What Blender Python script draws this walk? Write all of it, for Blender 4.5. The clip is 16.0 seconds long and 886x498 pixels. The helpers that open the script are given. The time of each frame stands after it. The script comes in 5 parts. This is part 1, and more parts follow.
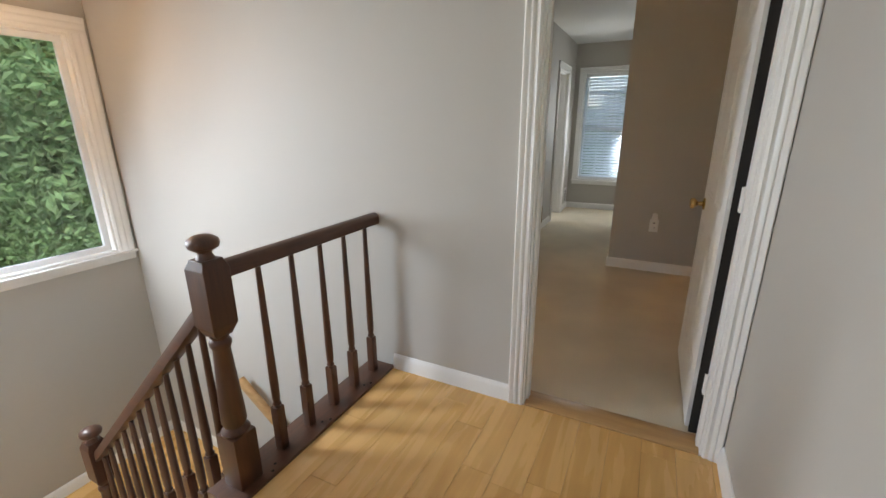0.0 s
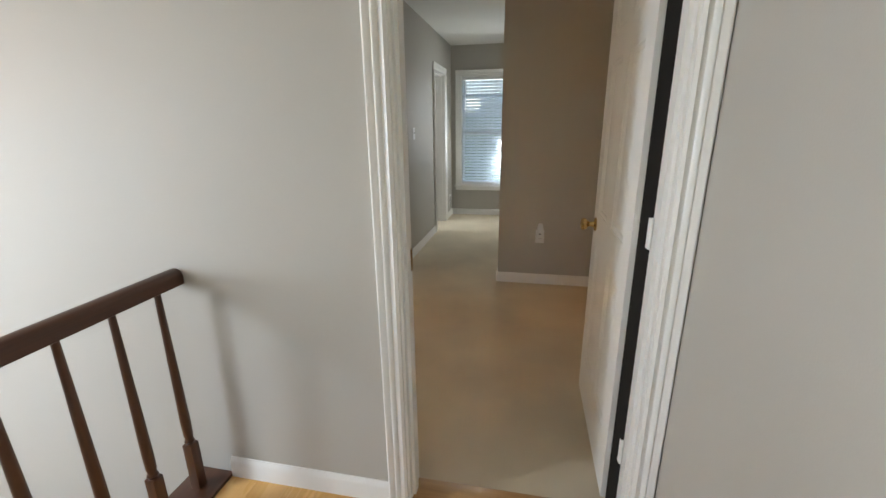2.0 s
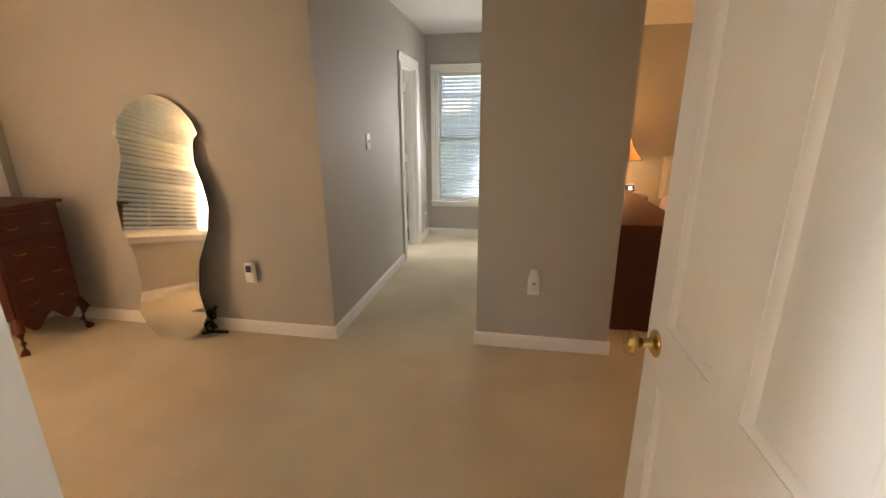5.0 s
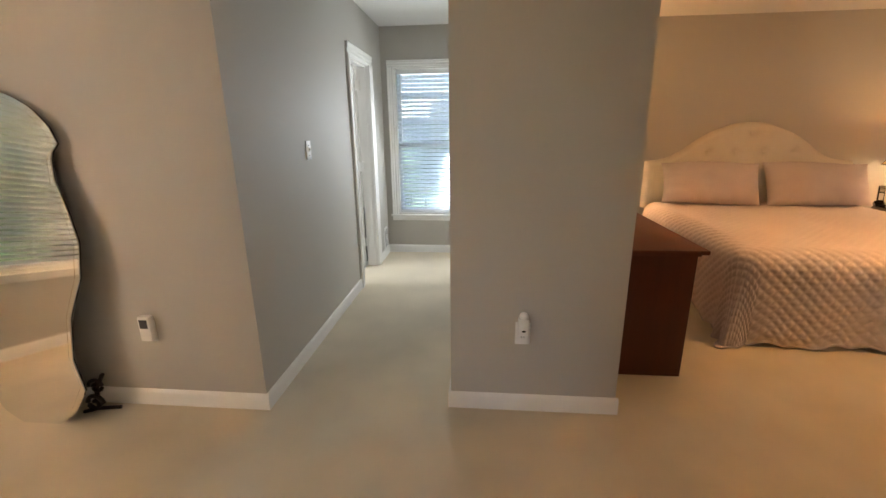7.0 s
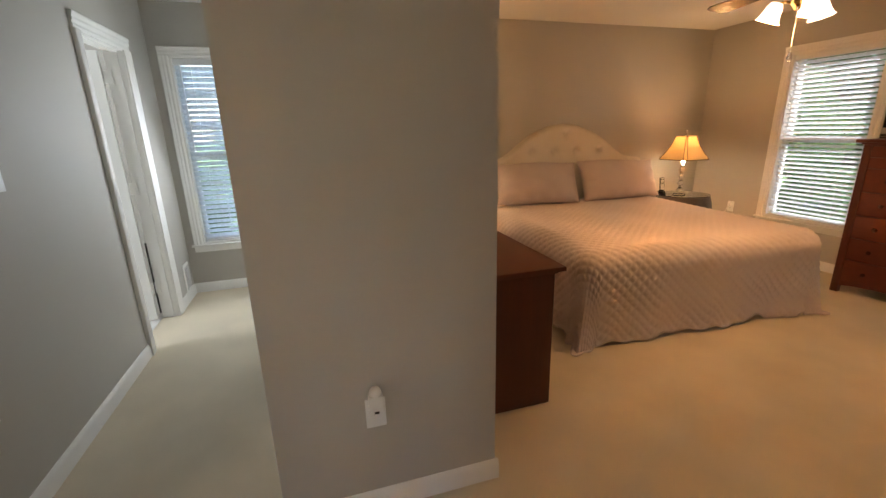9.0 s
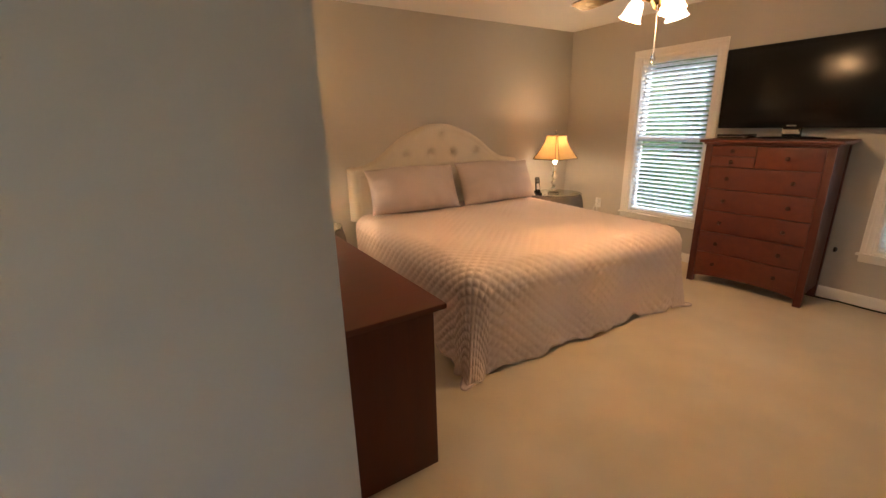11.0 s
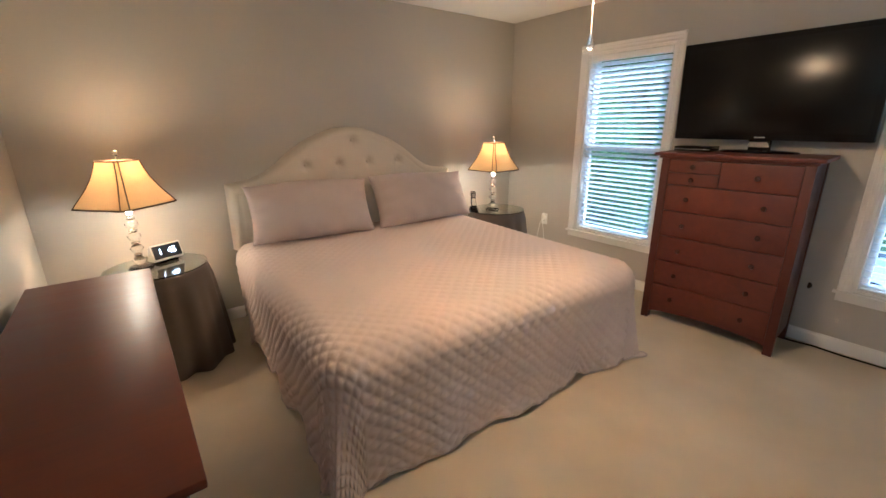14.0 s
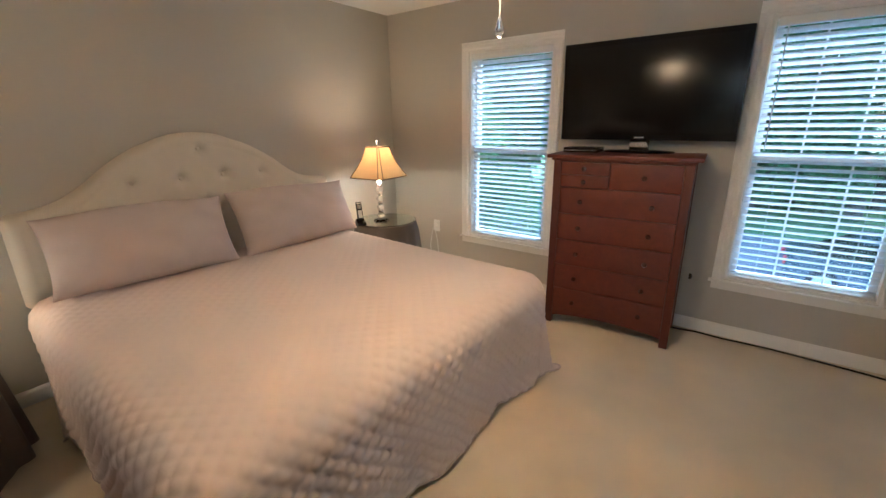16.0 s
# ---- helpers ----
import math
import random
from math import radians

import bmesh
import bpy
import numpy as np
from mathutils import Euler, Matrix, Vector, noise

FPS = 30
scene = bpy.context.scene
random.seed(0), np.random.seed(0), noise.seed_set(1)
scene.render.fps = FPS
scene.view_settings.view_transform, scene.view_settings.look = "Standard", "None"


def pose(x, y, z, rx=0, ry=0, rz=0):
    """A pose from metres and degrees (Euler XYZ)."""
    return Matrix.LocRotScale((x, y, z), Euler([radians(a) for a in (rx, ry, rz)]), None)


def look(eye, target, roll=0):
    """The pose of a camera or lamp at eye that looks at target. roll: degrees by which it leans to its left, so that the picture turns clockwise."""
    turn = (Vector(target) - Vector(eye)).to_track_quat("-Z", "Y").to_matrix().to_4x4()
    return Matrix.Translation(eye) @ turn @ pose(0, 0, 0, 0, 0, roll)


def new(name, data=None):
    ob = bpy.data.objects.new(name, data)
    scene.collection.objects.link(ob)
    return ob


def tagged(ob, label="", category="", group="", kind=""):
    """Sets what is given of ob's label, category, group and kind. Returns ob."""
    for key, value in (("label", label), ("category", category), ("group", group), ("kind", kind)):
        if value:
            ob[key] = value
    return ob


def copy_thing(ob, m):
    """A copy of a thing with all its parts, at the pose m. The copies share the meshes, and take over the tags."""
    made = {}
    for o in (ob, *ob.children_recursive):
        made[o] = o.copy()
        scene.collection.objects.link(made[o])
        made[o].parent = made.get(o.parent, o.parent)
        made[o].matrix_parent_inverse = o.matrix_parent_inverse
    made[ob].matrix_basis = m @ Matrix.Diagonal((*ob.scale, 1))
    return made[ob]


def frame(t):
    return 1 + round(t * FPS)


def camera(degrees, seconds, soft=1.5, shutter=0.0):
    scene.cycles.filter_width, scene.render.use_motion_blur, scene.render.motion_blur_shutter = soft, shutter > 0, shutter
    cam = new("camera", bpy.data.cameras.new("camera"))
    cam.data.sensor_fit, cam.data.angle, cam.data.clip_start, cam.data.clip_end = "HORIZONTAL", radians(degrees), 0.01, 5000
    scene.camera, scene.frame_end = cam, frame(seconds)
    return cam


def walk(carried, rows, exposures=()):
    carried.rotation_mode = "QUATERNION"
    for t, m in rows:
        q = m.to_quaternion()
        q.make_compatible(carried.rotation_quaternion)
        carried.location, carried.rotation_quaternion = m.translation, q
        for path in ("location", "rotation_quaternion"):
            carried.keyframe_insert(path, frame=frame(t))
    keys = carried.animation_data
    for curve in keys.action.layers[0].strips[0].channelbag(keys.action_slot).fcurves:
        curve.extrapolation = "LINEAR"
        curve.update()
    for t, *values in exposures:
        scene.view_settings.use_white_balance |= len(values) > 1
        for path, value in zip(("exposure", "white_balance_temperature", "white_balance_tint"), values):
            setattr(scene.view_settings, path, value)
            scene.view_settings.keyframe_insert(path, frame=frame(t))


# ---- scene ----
cam = camera(93.4, 16.0)
PATH = [
    (0, (0.295, -0.04, 1.301), (-0.566, 1.672, 0.728), -0.4),
    (0.5, (0.256, 0.048, 1.313), (-0.531, 1.796, 0.742), -0.5),
    (1, (0.237, 0.14, 1.314), (-0.388, 1.953, 0.745), -0.6),
    (1.5, (0.239, 0.318, 1.327), (-0.236, 2.174, 0.756), -0.6),
    (2, (0.242, 0.511, 1.341), (-0.15, 2.387, 0.771), -0.7),
    (2.5, (0.215, 0.719, 1.371), (-0.142, 2.602, 0.799), -0.4),
    (3, (0.209, 0.913, 1.376), (-0.138, 2.798, 0.804), -0.3),
    (3.5, (0.24, 1.119, 1.375), (-0.105, 3.006, 0.808), -0.4),
    (4, (0.244, 1.282, 1.362), (-0.103, 3.17, 0.8), -0.3),
    (6.5, (0.172, 2.027, 1.358), (-0.128, 3.927, 0.809), -0.6),
    (7, (0.14, 2.179, 1.364), (-0.039, 4.096, 0.821), -0.7),
    (7.5, (0.107, 2.291, 1.373), (0.12, 4.216, 0.832), -0.8),
    (8, (0.132, 2.444, 1.365), (0.354, 4.356, 0.821), -1.1),
    (8.5, (0.178, 2.607, 1.381), (0.585, 4.488, 0.836), -1.4),
    (9, (0.225, 2.732, 1.39), (0.777, 4.574, 0.841), -1.5),
    (9.5, (0.281, 2.845, 1.406), (0.96, 4.643, 0.854), -1.7),
    (10, (0.339, 2.929, 1.403), (1.15, 4.669, 0.843), -1.8),
    (12.5, (0.924, 3.352, 1.447), (2.071, 4.884, 0.866), -0.7),
    (13, (1.069, 3.39, 1.455), (2.214, 4.924, 0.874), -0.6),
    (13.5, (1.214, 3.416, 1.456), (2.354, 4.952, 0.873), -0.6),
    (14, (1.296, 3.517, 1.446), (2.452, 5.042, 0.866), -0.5),
    (14.5, (1.378, 3.642, 1.461), (2.569, 5.139, 0.878), -0.4),
    (15, (1.449, 3.756, 1.441), (2.723, 5.185, 0.862), -0.4),
    (15.5, (1.534, 3.839, 1.437), (2.934, 5.145, 0.86), -0.5),
    (16, (1.543, 3.852, 1.465), (3.078, 4.99, 0.876), -0.9),
]
EXPOSURES = [(0, 2.72, 7200, 16), (1.5, 2.84, 7200, 13), (3.0, 2.95, 7700, 18), (4.2, 3.13, 8800, 22), (6.3, 3.6, 7200, 16), (9.0, 3.3, 6900, 15), (10.2, 3.46, 6750, 14), (12.5, 3.6, 4600, 4), (14.5, 3.6, 4550, 2), (15.5, 3.55, 4450, -3), (16, 3.5, 4500, 0)]
walk(cam, [(t, look(eye, target, roll)) for t, eye, target, roll in PATH], EXPOSURES)

SKY, SUN, BULB, FANW, PEND, FROST = 0.15, 1.2, 1.55, 1.65, 1.7, 0.5
DAY = (0.78, 0.90, 1.0)
DAY_HALL = (0.66, 0.82, 1.0)
FLOORW = 3.0

# ---- light and exposure ----
world = bpy.data.worlds.new("sky_world")
scene.world = world
world.use_nodes = True
_wn = world.node_tree.nodes
_sky = _wn.new("ShaderNodeTexSky")
_sky.sky_type = "NISHITA"
_sky.sun_disc = False
_sky.sun_elevation, _sky.sun_rotation = radians(50), radians(110)
_bg = _wn["Background"]
world.node_tree.links.new(_sky.outputs[0], _bg.inputs[0])
_bg.inputs[1].default_value = SKY
sun = new("sun", bpy.data.lights.new("sun", "SUN"))
sun.data.energy, sun.data.angle, sun.data.color = SUN, radians(25), (1, 0.95, 0.88)
sun.matrix_world = look((0, 0, 20), (-6.04, 2.2, 12.34))


def lamp_light(name, place, watts, colour, radius):
    ob = new(name, bpy.data.lights.new(name, "POINT"))
    ob.data.energy, ob.data.color, ob.data.shadow_soft_size = watts, colour, radius
    ob.location = place
    return ob


WARM = (1.0, 0.58, 0.25)
FAN = (2.785, 4.54)
LAMPS = ((1.285, 6.47), (4.105, 6.42))
for lx, ly in LAMPS:
    lamp_light("table_lamp_bulb_light", (lx, ly, 1.212), BULB, WARM, 0.045)
for k in range(3):
    a = radians(120 * k - 5)
    lamp_light("fan_bulb_light", (FAN[0] + 0.125 * math.cos(a), FAN[1] + 0.125 * math.sin(a), 1.925), FANW, WARM, 0.045)
lamp_light("floor_lamp_bulb_light", (-2.97, 2.04, 1.42), FLOORW, WARM, 0.04)
lamp_light("pendant_bulb_light", (-2.62, 0.82, 1.78), PEND, WARM, 0.05)



def window_light(name, place, toward, w, h, watts, colour=None):
    """The sky's light in the opening of a window."""
    ob = new(name, bpy.data.lights.new(name, "AREA"))
    ob.data.shape, ob.data.size, ob.data.size_y = "RECTANGLE", w, h
    ob.data.energy, ob.data.color = watts, colour or DAY
    ob.matrix_world = look(place, [a + b for a, b in zip(place, toward)])
    return ob


window_light("sky_stair_window", (-3.16, 0.20, 1.21), (1, 0, -0.75), 0.45, 1.40, 14.0, DAY_HALL)
# fill light for the hall, set in an added, unseen south window
window_light("hall_fill_light", (-0.12, -2.49, 1.45), (0, 1, 0), 1.0, 1.2, 0.12, DAY_HALL)
window_light("sky_west_window", (-3.165, 1.99, 1.32), (1, 0, 0), 0.28, 1.30, 1.6, (1.0, 0.95, 0.88))
window_light("sky_bath_window", (-3.17, 5.55, 1.5), (1, 0, 0), 0.8, 0.9, 5.5)
window_light("sky_corridor_window", (-0.165, 6.82, 1.23), (0, -1, -0.45), 0.13, 1.45, 2.5)

# ---- materials ----


def nodes_of(name):
    m = bpy.data.materials.new(name)
    m.use_nodes = True
    t = m.node_tree
    return m, t, t.nodes["Principled BSDF"]


def paint(name, base, rough=0.5, var=0.08, scale=3.0, bump=0.1, bscale=120.0, metal=0.0, island=0.0, spec=0.5, stretch=(1, 1, 1), coat=0.0, dist=0.002):
    """A painted, cast or woven surface: colour varied at two scales, fine relief."""
    m, t, b = nodes_of(name)
    n, l = t.nodes, t.links
    tc = n.new("ShaderNodeTexCoord")
    mp = n.new("ShaderNodeMapping")
    mp.inputs["Scale"].default_value = stretch
    l.new(tc.outputs["Object"], mp.inputs[0])
    big = n.new("ShaderNodeTexNoise")
    big.inputs["Scale"].default_value, big.inputs["Detail"].default_value = scale, 3
    fine = n.new("ShaderNodeTexNoise")
    fine.inputs["Scale"].default_value, fine.inputs["Detail"].default_value = bscale, 2
    l.new(mp.outputs[0], big.inputs[0])
    l.new(mp.outputs[0], fine.inputs[0])
    add = n.new("ShaderNodeMath")
    add.operation = "MULTIPLY_ADD"
    add.inputs[1].default_value = 0.35
    l.new(fine.outputs[0], add.inputs[0])
    l.new(big.outputs[0], add.inputs[2])
    fac = add.outputs[0]
    if island:
        oi = n.new("ShaderNodeObjectInfo")
        ai = n.new("ShaderNodeMath")
        ai.operation = "MULTIPLY_ADD"
        ai.inputs[1].default_value = island
        l.new(oi.outputs["Random"], ai.inputs[0])
        l.new(fac, ai.inputs[2])
        fac = ai.outputs[0]
    ramp = n.new("ShaderNodeMapRange")
    ramp.inputs["From Min"].default_value, ramp.inputs["From Max"].default_value = 0.3, 1.05 + island
    ramp.inputs["To Min"].default_value, ramp.inputs["To Max"].default_value = 1 - var, 1 + var
    l.new(fac, ramp.inputs[0])
    mul = n.new("ShaderNodeMix")
    mul.data_type, mul.blend_type = "RGBA", "MULTIPLY"
    mul.inputs[0].default_value = 1
    mul.inputs[6].default_value = (*base, 1)
    l.new(ramp.outputs[0], mul.inputs[7])
    l.new(mul.outputs[2], b.inputs["Base Color"])
    rr = n.new("ShaderNodeMapRange")
    rr.inputs["To Min"].default_value, rr.inputs["To Max"].default_value = max(0.02, rough - 0.07), min(1, rough + 0.07)
    l.new(big.outputs[0], rr.inputs[0])
    l.new(rr.outputs[0], b.inputs["Roughness"])
    b.inputs["Metallic"].default_value = metal
    b.inputs["Specular IOR Level"].default_value = spec
    b.inputs["Coat Weight"].default_value = coat
    if bump:
        bp = n.new("ShaderNodeBump")
        bp.inputs["Strength"].default_value, bp.inputs["Distance"].default_value = bump, dist
        l.new(fine.outputs[0], bp.inputs["Height"])
        l.new(bp.outputs[0], b.inputs["Normal"])
    return m


def timber(name, dark, light, rough=0.35, axis=1, scale=1.0, coat=0.2, island=0.0):
    """Wood with its grain along one axis."""
    m, t, b = nodes_of(name)
    n, l = t.nodes, t.links
    tc = n.new("ShaderNodeTexCoord")
    mp = n.new("ShaderNodeMapping")
    s = [14.0 * scale] * 3
    s[axis] = 1.1 * scale
    mp.inputs["Scale"].default_value = s
    l.new(tc.outputs["Object"], mp.inputs[0])
    oi = n.new("ShaderNodeObjectInfo")
    shift = n.new("ShaderNodeVectorMath")
    shift.operation = "MULTIPLY_ADD"
    shift.inputs[1].default_value = (37.0, 53.0, 19.0)
    cmb = n.new("ShaderNodeCombineXYZ")
    for i in range(3):
        l.new(oi.outputs["Random"], cmb.inputs[i])
    l.new(cmb.outputs[0], shift.inputs[0])
    l.new(mp.outputs[0], shift.inputs[2])
    grain = n.new("ShaderNodeTexNoise")
    grain.inputs["Scale"].default_value, grain.inputs["Detail"].default_value, grain.inputs["Distortion"].default_value = 1.6, 6, 0.6
    l.new(shift.outputs[0], grain.inputs[0])
    pore = n.new("ShaderNodeTexNoise")
    pore.inputs["Scale"].default_value, pore.inputs["Detail"].default_value = 9.0, 3
    l.new(shift.outputs[0], pore.inputs[0])
    mix = n.new("ShaderNodeMath")
    mix.operation = "MULTIPLY_ADD"
    mix.inputs[1].default_value = 0.3
    l.new(pore.outputs[0], mix.inputs[0])
    l.new(grain.outputs[0], mix.inputs[2])
    isl = n.new("ShaderNodeMath")
    isl.operation = "MULTIPLY_ADD"
    isl.inputs[1].default_value = island
    l.new(oi.outputs["Random"], isl.inputs[0])
    l.new(mix.outputs[0], isl.inputs[2])
    cr = n.new("ShaderNodeValToRGB")
    cr.color_ramp.elements[0].position, cr.color_ramp.elements[1].position = 0.38, 0.92 + island
    cr.color_ramp.elements[0].color, cr.color_ramp.elements[1].color = (*dark, 1), (*light, 1)
    l.new(isl.outputs[0], cr.inputs[0])
    l.new(cr.outputs[0], b.inputs["Base Color"])
    rr = n.new("ShaderNodeMapRange")
    rr.inputs["To Min"].default_value, rr.inputs["To Max"].default_value = max(0.05, rough - 0.08), rough + 0.1
    l.new(grain.outputs[0], rr.inputs[0])
    l.new(rr.outputs[0], b.inputs["Roughness"])
    b.inputs["Coat Weight"].default_value, b.inputs["Coat Roughness"].default_value = coat, 0.28
    bp = n.new("ShaderNodeBump")
    bp.inputs["Strength"].default_value, bp.inputs["Distance"].default_value = 0.12, 0.001
    l.new(pore.outputs[0], bp.inputs["Height"])
    l.new(bp.outputs[0], b.inputs["Normal"])
    return m


def glass(name, tint=(1, 1, 1), thin=True, rough=0.0):
    m, t, b = nodes_of(name)
    n, l = t.nodes, t.links
    out = n["Material Output"]
    if thin:
        tr, gl, fr, mx = n.new("ShaderNodeBsdfTransparent"), n.new("ShaderNodeBsdfGlossy"), n.new("ShaderNodeFresnel"), n.new("ShaderNodeMixShader")
        tr.inputs[0].default_value = (*tint, 1)
        gl.inputs["Roughness"].default_value = 0.02
        l.new(fr.outputs[0], mx.inputs[0])
        l.new(tr.outputs[0], mx.inputs[1])
        l.new(gl.outputs[0], mx.inputs[2])
        l.new(mx.outputs[0], out.inputs[0])
    else:
        b.inputs["Base Color"].default_value = (*tint, 1)
        b.inputs["Transmission Weight"].default_value, b.inputs["Roughness"].default_value, b.inputs["IOR"].default_value = 1, rough, 1.46
    return m


def cloth_thin(name, base, through_share, scale=400.0, emit=0.0):
    """Fabric or leaf that lets some light through."""
    m, t, b = nodes_of(name)
    n, l = t.nodes, t.links
    tc = n.new("ShaderNodeTexCoord")
    nz = n.new("ShaderNodeTexNoise")
    nz.inputs["Scale"].default_value = scale
    l.new(tc.outputs["Object"], nz.inputs[0])
    ge = n.new("ShaderNodeNewGeometry")
    ad = n.new("ShaderNodeMath")
    ad.operation = "ADD"
    l.new(nz.outputs[0], ad.inputs[0])
    l.new(ge.outputs["Random Per Island"], ad.inputs[1])
    mr = n.new("ShaderNodeMapRange")
    mr.inputs["From Min"].default_value, mr.inputs["From Max"].default_value = 0.2, 1.6
    mr.inputs["To Min"].default_value, mr.inputs["To Max"].default_value = 0.65, 1.35
    l.new(ad.outputs[0], mr.inputs[0])
    mul = n.new("ShaderNodeMix")
    mul.data_type, mul.blend_type = "RGBA", "MULTIPLY"
    mul.inputs[0].default_value = 1
    mul.inputs[6].default_value = (*base, 1)
    l.new(mr.outputs[0], mul.inputs[7])
    tl, mx = n.new("ShaderNodeBsdfTranslucent"), n.new("ShaderNodeMixShader")
    l.new(mul.outputs[2], b.inputs["Base Color"])
    l.new(mul.outputs[2], tl.inputs[0])
    b.inputs["Roughness"].default_value = 0.8
    mx.inputs[0].default_value = through_share
    l.new(b.outputs[0], mx.inputs[1])
    l.new(tl.outputs[0], mx.inputs[2])
    l.new(mx.outputs[0], n["Material Output"].inputs[0])
    return m


def glow(name, colour, strength):
    m, t, b = nodes_of(name)
    b.inputs["Base Color"].default_value = (*colour, 1)
    b.inputs["Emission Color"].default_value = (*colour, 1)
    b.inputs["Emission Strength"].default_value = strength
    b.inputs["Roughness"].default_value = 0.4
    return m


M_WALL = paint("wall_greige", (0.485, 0.462, 0.42), 0.62, 0.03, 1.2, 0.10, 220)
M_CEIL = paint("ceiling_white", (0.80, 0.79, 0.76), 0.85, 0.03, 1.5, 0.25, 160)
M_TRIM = paint("trim_white", (0.84, 0.83, 0.80), 0.34, 0.03, 5, 0.06, 60)
M_DOOR = paint("door_white", (0.80, 0.79, 0.76), 0.32, 0.03, 6, 0.12, 45, stretch=(1, 1, 0.1))
M_VINYL = paint("vinyl_white", (0.82, 0.83, 0.83), 0.35, 0.02, 6, 0.03, 90)
M_SLAT = cloth_thin("blind_slat", (0.84, 0.88, 0.92), 0.5, 30)
M_CARPET = paint("carpet_beige", (0.72, 0.625, 0.475), 0.95, 0.18, 1.7, 1.0, 420, spec=0.1, dist=0.006)
M_PLANK = timber("floor_plank", (0.60, 0.32, 0.10), (0.80, 0.48, 0.175), 0.26, 1, 0.6, 0.25, 0.18)
M_UNDER = paint("plank_joint", (0.16, 0.08, 0.03), 0.7)
M_OAK = timber("threshold_oak", (0.34, 0.18, 0.07), (0.55, 0.33, 0.14), 0.35, 0, 1.0)
M_WALNUT = timber("stair_walnut", (0.042, 0.015, 0.007), (0.115, 0.043, 0.020), 0.38, 2, 1.0, 0.15)
M_WALNUT_Y = timber("stair_walnut_rail", (0.042, 0.015, 0.007), (0.115, 0.043, 0.020), 0.38, 1, 1.0, 0.15)
M_WALNUT_X = timber("stair_walnut_slope", (0.042, 0.015, 0.007), (0.115, 0.043, 0.020), 0.38, 0, 1.0, 0.15)
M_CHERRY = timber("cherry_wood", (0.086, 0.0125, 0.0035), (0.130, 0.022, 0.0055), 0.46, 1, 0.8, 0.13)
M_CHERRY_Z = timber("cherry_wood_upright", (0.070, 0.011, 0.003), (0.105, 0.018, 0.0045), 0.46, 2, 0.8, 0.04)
M_KNOB = timber("dark_knob", (0.03, 0.012, 0.007), (0.07, 0.022, 0.012), 0.25, 2, 1.0, 0.4)
M_BRASS = paint("brass", (0.62, 0.42, 0.16), 0.25, 0.10, 30, 0.05, 90, 1.0)
M_BRONZE = paint("dark_bronze", (0.035, 0.026, 0.02), 0.35, 0.2, 20, 0.1, 80, 0.8)
M_STEEL = paint("steel", (0.55, 0.55, 0.55), 0.25, 0.08, 20, 0.03, 90, 1.0)
M_BLACK = paint("black_plastic", (0.005, 0.005, 0.006), 0.22, 0.1, 10, 0.05, 200, spec=0.25)
M_SCREEN = paint("tv_screen", (0.003, 0.003, 0.0035), 0.21, 0.05, 2, 0.0, 50, spec=0.32)
# near-black for the strips that paint shade into the hinge gaps
M_GAP_SHADE = paint("gap_shade_black", (0.012, 0.009, 0.007), 0.9)
M_SHEET = paint("quilt_lilac_grey", (0.66, 0.567, 0.538), 0.85, 0.04, 3, 0.35, 700, spec=0.2, dist=0.001)
M_PILLOW = paint("pillow_mauve", (0.53, 0.45, 0.435), 0.88, 0.05, 6, 0.4, 600, spec=0.2, dist=0.001)
M_LINEN = paint("headboard_linen", (0.66, 0.60, 0.51), 0.9, 0.05, 5, 0.5, 500, spec=0.15, dist=0.0012)
M_MATTRESS = paint("box_spring_cloth", (0.05, 0.05, 0.055), 0.9, 0.1, 10, 0.3, 300)
M_TAUPE = paint("taupe_satin", (0.115, 0.092, 0.075), 0.55, 0.1, 5, 0.3, 500, dist=0.001)
M_GLASS = glass("window_glass")
M_TABLEGLASS = glass("table_glass", (0.9, 0.97, 0.94), thin=False)
M_CRYSTAL = glass("crystal", (0.97, 0.98, 1.0), thin=False)
M_SHADE = cloth_thin("lamp_shade", (0.45, 0.28, 0.12), 0.15, 350)
M_SHADE_PALE = cloth_thin("pale_shade", (0.82, 0.76, 0.66), 0.55, 350)
M_PIPING = paint("shade_piping", (0.10, 0.055, 0.025), 0.7)
M_BULB = glow("bulb", (1.0, 0.72, 0.42), 14)
M_FROST = glow("frosted_shade", (1.0, 0.76, 0.50), FROST)
M_MIRROR = paint("mirror_silver", (0.86, 0.88, 0.88), 0.02, 0.0, 2, 0.0, 50, 1.0)
M_DIAL = glow("clock_face", (0.004, 0.006, 0.012), 0.0)
M_DIGITS = glow("clock_digits", (0.9, 0.95, 1.0), 1.2)
M_TILE = paint("bath_tile", (0.62, 0.60, 0.56), 0.35, 0.1, 8, 0.05, 80)
M_BATH = paint("bath_wall", (0.66, 0.68, 0.68), 0.6, 0.03, 2, 0.1, 200)
M_GRASS = paint("grass", (0.10, 0.19, 0.045), 0.95, 0.4, 0.4, 0.8, 30)
M_ASPHALT = paint("asphalt", (0.16, 0.16, 0.165), 0.9, 0.2, 1.0, 0.5, 60)
M_LEAF = cloth_thin("leaves", (0.12, 0.205, 0.075), 0.5, 3)
M_LEAF_D = cloth_thin("leaves_deep", (0.085, 0.165, 0.065), 0.45, 3)
M_BARK = paint("bark", (0.10, 0.08, 0.06), 0.95, 0.35, 4, 0.8, 25)
M_BRICK = paint("far_brick", (0.26, 0.13, 0.09), 0.9, 0.25, 3, 0.3, 20)
M_ROOF = paint("far_roof", (0.07, 0.07, 0.075), 0.9, 0.2, 3, 0.3, 20)

# ---- shapes ----


